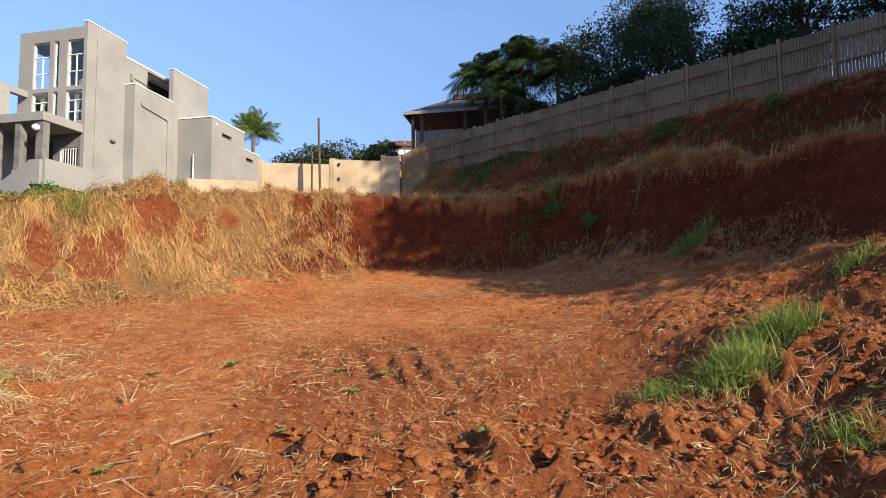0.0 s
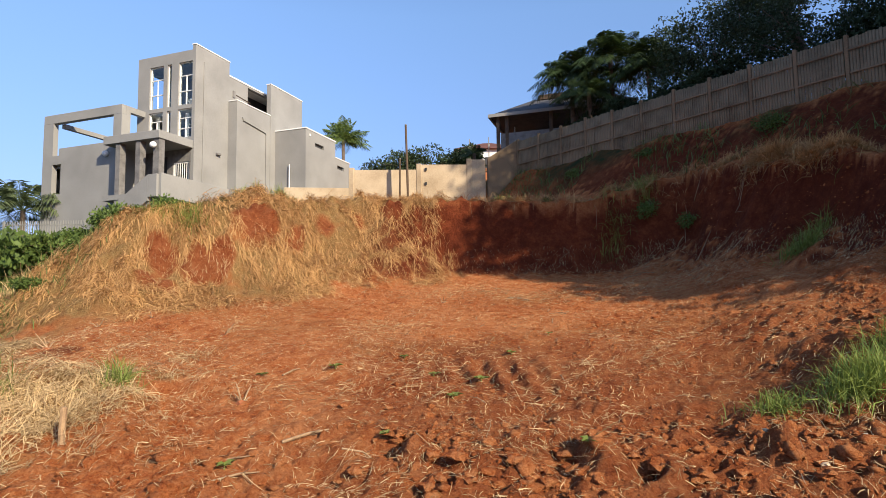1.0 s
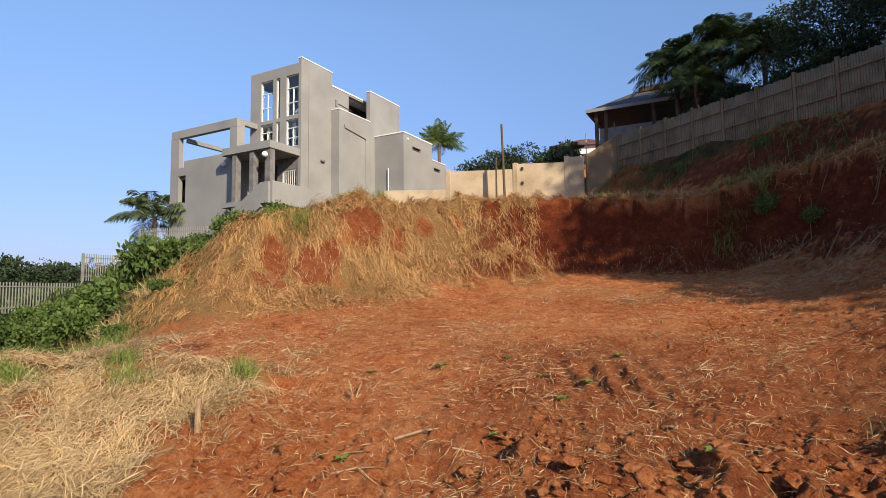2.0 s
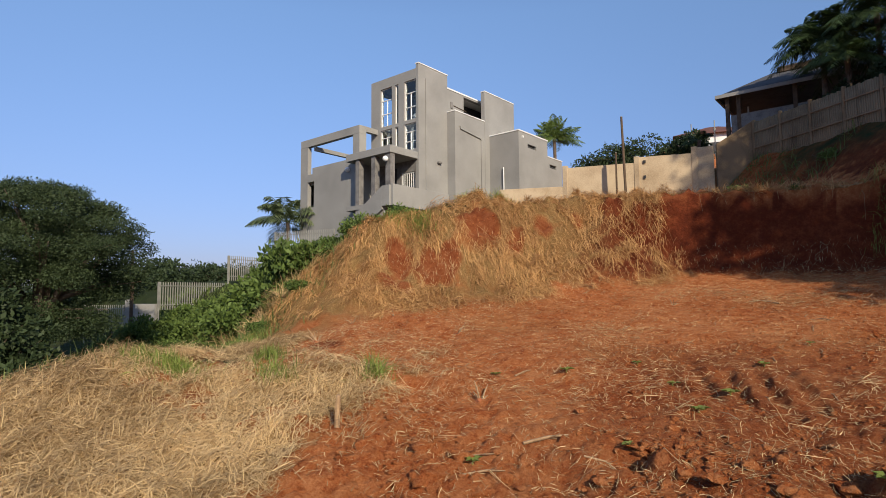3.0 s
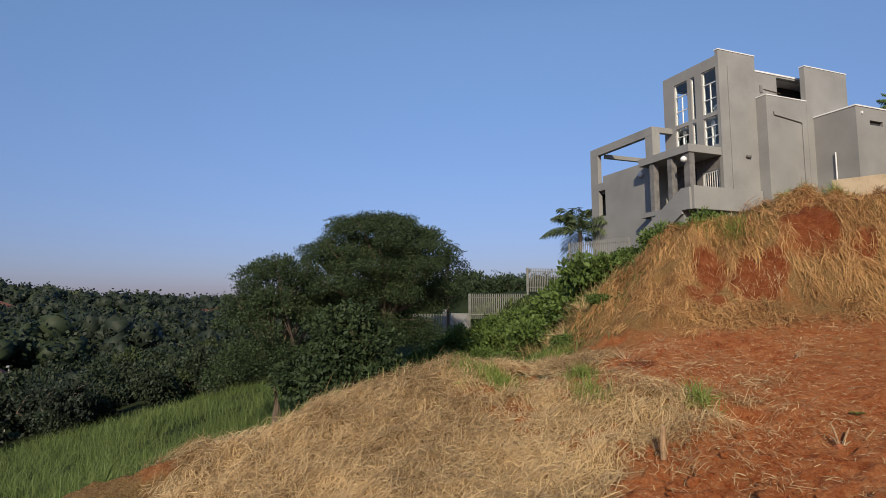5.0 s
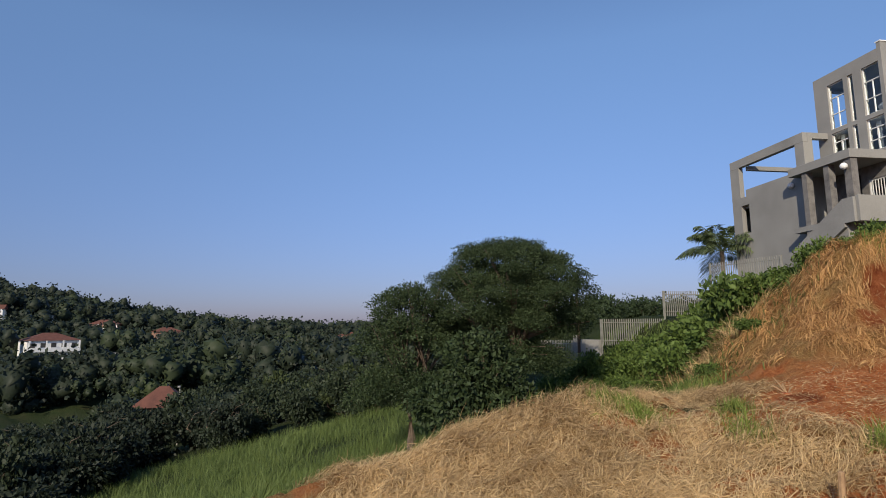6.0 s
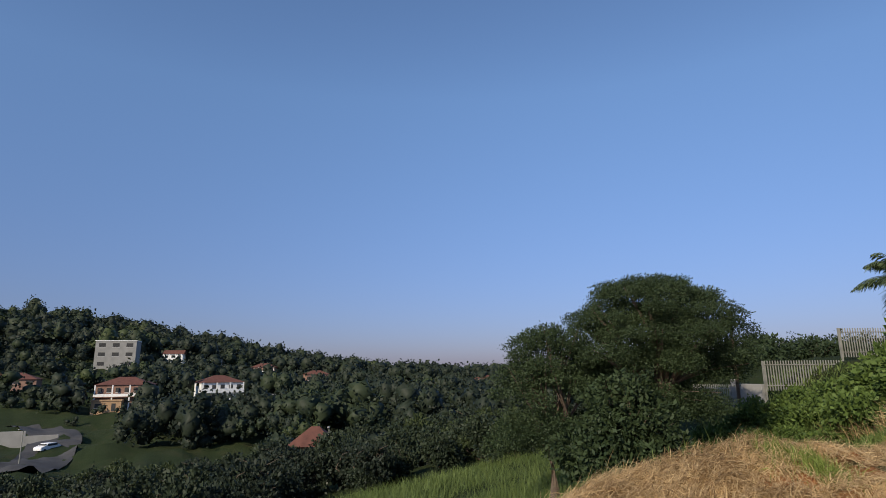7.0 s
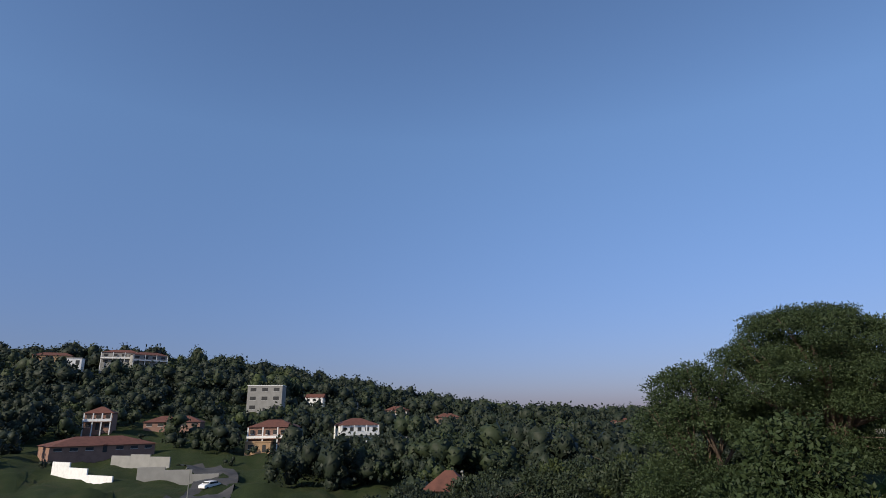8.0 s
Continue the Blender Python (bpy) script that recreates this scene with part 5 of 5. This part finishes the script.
stuff("dry_grass", near_bundles + [blades(x2, y2, 0.34, 0.009, 2, 0.92, 0.02, wild=0.28), blades(x3, y3, 0.16, 0.0075, 3, 1.0, 0.016, wild=0.12)], M_STRAW, "matted dry cut grass over the earth", "dry grass")
stuff("dry_grass", fringe + [swathes(4300, (-21.5, -3, 16, 37), mound_w, 1001, 50, 0.15, 0.36, 0.015, 0.93, 0.3, 0.32, fan=1.3), blades(x1, y1, 0.3, 0.012, 1, 1.0, 0.035, wild=0.2),
                             blades(*on_top(*clump(9.4, 24.2, 0.7, 0.9, 2600, 81)), 0.75, 0.02, 82, 0.55), blades(*on_top(*clump(10.1, 22.2, 0.5, 0.9, 2000, 85)), 0.6, 0.018, 86, 0.5),
                             blades(*clump(13.5, 19.5, 1.6, 0.7, 2200, 83), 0.7, 0.02, 84, 0.5)], M_STRAWRED, "dusty dry grass matted on the mound and the cut edge", "dry grass")


# green tufts that stand apart: each a thing
for i, (cx, cy, rx, ry, n, L) in enumerate(((5.3, 10.8, 0.6, 0.35, 1300, 0.5), (6.6, 11.5, 0.65, 0.35, 1300, 0.55), (4.0, 11.0, 0.5, 0.25, 330, 0.3), (9.6, 13.6, 0.6, 0.4, 220, 0.4),
                                          (-8.8, 10.9, 0.3, 0.25, 260, 0.5), (-10.8, 9.8, 0.6, 0.3, 420, 0.4), (-14.6, 8.8, 0.9, 0.5, 800, 0.3), (-13.9, 25.6, 0.8, 0.5, 700, 0.45),
                                          (-17.2, 14.4, 0.9, 0.6, 700, 0.45), (-14.9, 20.6, 0.7, 0.5, 500, 0.4), (-11.9, 25.8, 0.45, 0.5, 420, 0.5), (5.6, 8.3, 0.45, 0.3, 260, 0.3),
                                          (3.7, 27.6, 0.7, 0.3, 400, 0.55), (5.2, 28.0, 0.5, 0.3, 300, 0.5), (8.8, 20.6, 0.8, 0.4, 600, 0.6), (-13.7, 20.9, 0.6, 0.5, 900, 0.45), (-15.2, 22.0, 0.8, 0.6, 600, 0.4), (-12.0, 10.6, 0.45, 0.3, 420, 0.35), (-13.9, 9.3, 0.9, 0.35, 1100, 0.3))):
    x, y = clump(cx, cy, rx, ry, n, 300 + i)
    me = np_mesh("grass_tuft", *blades(x, y, L, 0.013, 310 + i, 0.38, wild=0.42), M_GRASS)
    tagged(new("grass_tuft", me), "tuft of fresh green grass growing on red earth", "grass", "green grass tufts", "stuff")

# long green grass on the lower slope, and growth on the bank
xg, yg = scatter(300000, (-44, -16.0, -14, 12), lambda x, y: covers(x, y)[1] * (0.25 + 0.75 * step(-34, -20, x)) * step(-1.1, -0.3, waves(x, y, 4.0, 210, 3)), 5)
xr, yr = scatter(34000, (-21.5, -12.5, 0, 27), lambda x, y: 0.4 * step(-15.5, -18, x + waves(x, y, 1.5, 290, 2)), 6)
xb, yb = scatter(26000, (-4, 24, 14, 42), lambda x, y: 0.9 * (behind_fence(x, y) > 0.1) * step(4.5, 0.5, behind_fence(x, y)) * step(-0.3, 0.4, waves(x, y, 2.0, 150, 3)), 7)
xw, yw = scatter(9000, (-34, -19, 11, 24), lambda x, y: covers(x, y)[1], 8)
stuff("tall_grass", [blades(xg, yg, 0.7, 0.016, 5, 0.36), blades(xr, yr, 0.45, 0.022, 6, 0.35), blades(xb, yb, 0.6, 0.03, 7, 0.4), blades(xw, yw, 0.5, 0.05, 8, 0.4)],
      M_SLOPE, "long green grass on the slopes", "grass")


def clods():
    """Lumps of red earth and small stones over the tilled ground."""
    rng = np.random.default_rng(17)
    bm = bmesh.new()
    bmesh.ops.create_icosphere(bm, subdivisions=1, radius=1.0)
    base = np.array([v.co for v in bm.verts])
    tri = np.array([[v.index for v in f.verts] for f in bm.faces])
    bm.free()
    x, y = scatter(150000, (-12, 12, 6, 26), lambda x, y: np.clip(0.25 + 0.4 * waves(x, y, 2.0, 160, 3), 0, 1) * step(32, 9, y) * (straw_w(x, y) < 0.5), 18)
    n = len(x)
    r = 0.01 + 0.06 * rng.uniform(0, 1, n) ** 7 + 0.018 * rng.uniform(0, 1, n) + 0.15 * step(12.5, 9.0, y) * rng.uniform(0, 1, n) ** 16
    z = height(x, y) - r * 0.08
    v = base[None] * (1 + rng.uniform(-0.45, 0.45, (n, len(base), 1))) * (r[:, None] * rng.uniform(0.7, 1.3, (n, 3)))[:, None, :] * (1, 1, 0.62)
    v = v + np.stack([x, y, z], 1)[:, None]
    q = (tri[None] + np.arange(n)[:, None, None] * len(base)).reshape(-1, 3)
    ob = new("soil_clods", np_mesh("soil_clods", v.reshape(-1, 3), q, M_GROUND))
    tagged(ob, "loose lumps of red earth over the tilled ground", "soil", kind="stuff")


clods()


# ---------------------------------------------------------------- single small things
def stump(x, y, s, seed, label="splintered cut shrub stump with pale wood"):
    rng = np.random.default_rng(seed)
    t = thing("stump", (x, y, zat(x, y) - 0.05), label, "stump", "cut stumps", rz=rng.uniform(0, 360))
    part("root_lump", blob(rng, 0.2 * s, 0.6, 0.3), M_CLOD, t)
    for k in range(5):
        a, e = rng.uniform(0, 6.283), rng.uniform(0.5, 1.3)
        L = s * rng.uniform(0.35, 0.8)
        d = Vector((math.cos(a) * math.cos(e), math.sin(a) * math.cos(e), math.sin(e)))
        part("stem", tube([(0, 0, 0), d * L * 0.6 + Vector((0.02, 0, 0.03)), d * L], [0.032 * s, 0.026 * s, 0.012 * s], 6), M_WOOD, t)


for i, (x, y, s) in enumerate(((-9.1, 11.4, 1.2), (-12.9, 13.5, 1.0), (-9.2, 15.8, 0.8), (-3.6, 21.6, 0.7), (-12.2, 16.7, 0.6), (-6.2, 11.2, 0.9), (-13.2, 15.6, 0.6), (-0.9, 26.9, 0.5))):
    stump(x, y, s * 0.75, 400 + i)
st = thing("stake", (-8.1, 8.7, zat(-8.1, 8.7)), "short pale wooden stake standing in dry grass", "stake")
part("shaft", tube([(0, 0, -0.2), (0.01, 0, 0.3), (0.03, 0, 0.62)], [0.055, 0.055, 0.05], 7), M_WOOD, st)
part("cut_top", tube([(0.03, 0, 0.62), (0.035, 0, 0.64)], [0.05, 0.03], 7), M_WOOD, st)


def stick(x, y, L, az, r, label="dry pale stick lying on red earth"):
    z = zat(x, y)
    s = thing("stick", (x, y, z), label, "stick", "sticks on the ground")
    dx, dy = math.cos(az) * L / 2, math.sin(az) * L / 2
    za, zb = zat(x - dx, y - dy) - z + r * 1.1, zat(x + dx, y + dy) - z + r * 1.1
    part("branch", tube([(-dx, -dy, za), (dx * 0.1, dy * 0.1 + 0.03, max(0.03, (za + zb) / 2 + 0.03)), (dx, dy, zb)], [r, r * 0.9, r * 0.5], 6), M_WOOD, s)
    part("twig", tube([(dx * 0.2, dy * 0.2, (za + zb) / 2 + 0.03), (dx * 0.5 + 0.08, dy * 0.5 - 0.1, (za + zb) / 2 + 0.12)], [r * 0.4, r * 0.15], 5), M_WOOD, s)


rs = np.random.default_rng(55)
STICKS = [(-6.0, 13.2, 0.45, 0.9, 0.022), (-4.2, 9.7, 0.8, 0.5, 0.03), (-3.1, 9.3, 0.6, 0.3, 0.018), (-5.2, 8.8, 1.0, 0.4, 0.016), (-2.2, 9.4, 0.5, 0.15, 0.014), (-4.8, 8.4, 0.7, 0.6, 0.02)]
STICKS += [(rs.uniform(-10, 4), rs.uniform(9, 24), rs.uniform(0.15, 0.5), rs.uniform(0, 3.1), rs.uniform(0.006, 0.014)) for _ in range(40)]
STICKS += [(rs.uniform(-2, 9), rs.uniform(22, 27), rs.uniform(0.4, 1.1), rs.uniform(0, 3.1), rs.uniform(0.01, 0.02)) for _ in range(16)]
for a in STICKS:
    stick(*a)


def stone(x, y, r, seed, mat=None, label="small angular stone on red earth"):
    bm = blob(np.random.default_rng(seed), r, 0.5, 0.55, 2)
    me = bpy.data.meshes.new("stone")
    bm.to_mesh(me)
    bm.free()
    me.materials.append(mat or M_GROUND)
    ob = new("stone", me)
    ob.location = (x, y, zat(x, y) + r * 0.3)
    tagged(ob, label, "stone", "stones on the plot")


for i in range(30):
    stone(rs.uniform(-4, 7), rs.uniform(8.2, 11.5), rs.uniform(0.04, 0.1), 500 + i)
for i in range(46):
    stone(rs.uniform(-3.4, 4.6), rs.uniform(8.1, 10.2), rs.uniform(0.06, 0.17), 1500 + i, label="angular lump of dug red earth")
for i in range(16):
    stone(rs.uniform(4.5, 9.5), rs.uniform(9.0, 14.5), rs.uniform(0.06, 0.15), 1600 + i, label="angular lump of dug red earth")
for i in range(8):
    stone(rs.uniform(-1, 7), rs.uniform(8.4, 11), rs.uniform(0.03, 0.06), 600 + i, M_YELLOW, "pale broken stone on red earth")


def weed(x, y, s, seed):
    rng = np.random.default_rng(seed)
    w = thing("weed", (x, y, zat(x, y)), "small broad-leaved green weed in red earth", "plant", "small weeds")
    part("stem", tube([(0, 0, -0.02), (0, 0, 0.12 * s)], [0.012, 0.008], 5), M_GRASS, w)
    for k in range(6):
        a = 1.05 * k + rng.uniform(-0.3, 0.3)
        d, n = Vector((math.cos(a), math.sin(a), 0.45)), Vector((-math.sin(a), math.cos(a), 0))
        b, L = Vector((0, 0, 0.06 * s)), s * rng.uniform(0.14, 0.24)
        v = [b, b + d * L * 0.5 + n * L * 0.3 + Vector((0, 0, 0.02)), b + d * L - Vector((0, 0, L * 0.25)), b + d * L * 0.5 - n * L * 0.3 + Vector((0, 0, 0.02))]
        part("leaf", np_mesh("leaf", v, [(0, 1, 2, 3)], M_GRASS), M_GRASS, w)


for i, (x, y) in enumerate(((-2.8, 9.9), (-1.9, 11.8), (-5.1, 8.6), (-1.4, 12.8), (-4.9, 13.2), (-0.8, 15.0), (0.6, 9.4), (-2.6, 13.6), (-6.6, 12.9), (6.6, 9.0), (7.2, 9.6), (7.7, 8.9), (-3.6, 14.9), (0.2, 16.8))):
    weed(x, y, 0.95 if i < 8 else 0.75, 700 + i)


def hanging_root(x, y, L, seed):
    """A pale root or dry runner that hangs down the cut face."""
    rng = np.random.default_rng(seed)
    z = zat(x, y)
    h = thing("hanging_root", (x, y, z), "pale dry root hanging down the red cut face", "root", "roots on the cut face")
    pts, p = [], Vector((0, 0.25, 0.1))
    for k in range(6):
        pts.append(p.copy())
        nx, ny = p.x + rng.normal(0, 0.2), p.y - rng.uniform(0.02, 0.2)
        p = Vector((nx, ny, max(-L, zat(x + nx, y + ny) - z + 0.05 + 0.1 * rng.uniform(0, 1))))
    part("runner", tube(pts, [0.015, 0.014, 0.012, 0.01, 0.008, 0.005], 5), M_WOOD, h)
    part("side_root", tube([pts[2], pts[2] + Vector((rng.normal(0, 0.2), -0.1, -0.25))], [0.012, 0.006], 5), M_WOOD, h)


for i in range(11):
    t = float(rs.uniform(0, 1))
    x = -3.0 + 12.0 * t
    y = 28.3 if x < 5 else 28.3 - (x - 5) * 0.95
    hanging_root(x + rs.normal(0, 0.25), y + rs.normal(0, 0.2), 1.5, 900 + i)


def cut_bush(x, y, r, seed):
    b = thing("bush", (x, y, zat(x, y) - 0.1), "small green leafy plant on the edge of the cutting", "bush", "plants on the cut edge")
    lob = random_lobes(seed, 5, 0.5 * r, 0.35 * r, 0.2 * r, 0.36 * r)
    part("stems", limbs((0, 0, -0.1), 0.6 * r, lob, 0.02, seed, 0.2), M_BARK, b)
    part("foliage", crown_mesh("foliage", lob, 900, 0.12, M_BUSH, seed, 0.45, 0.3, 0.2), M_BUSH, b)


for i, (x, y, r) in enumerate(((5.4, 27.7, 1.0), (6.8, 26.9, 0.9), (4.0, 28.4, 0.6), (0.6, 28.8, 0.5), (-1.6, 33.0, 0.7), (2.4, 34.5, 0.9), (-3.4, 36.0, 0.7), (6.0, 31.6, 0.8), (10.5, 27.0, 0.9), (14.0, 23.6, 1.0))):
    cut_bush(x, y, r, 950 + i)
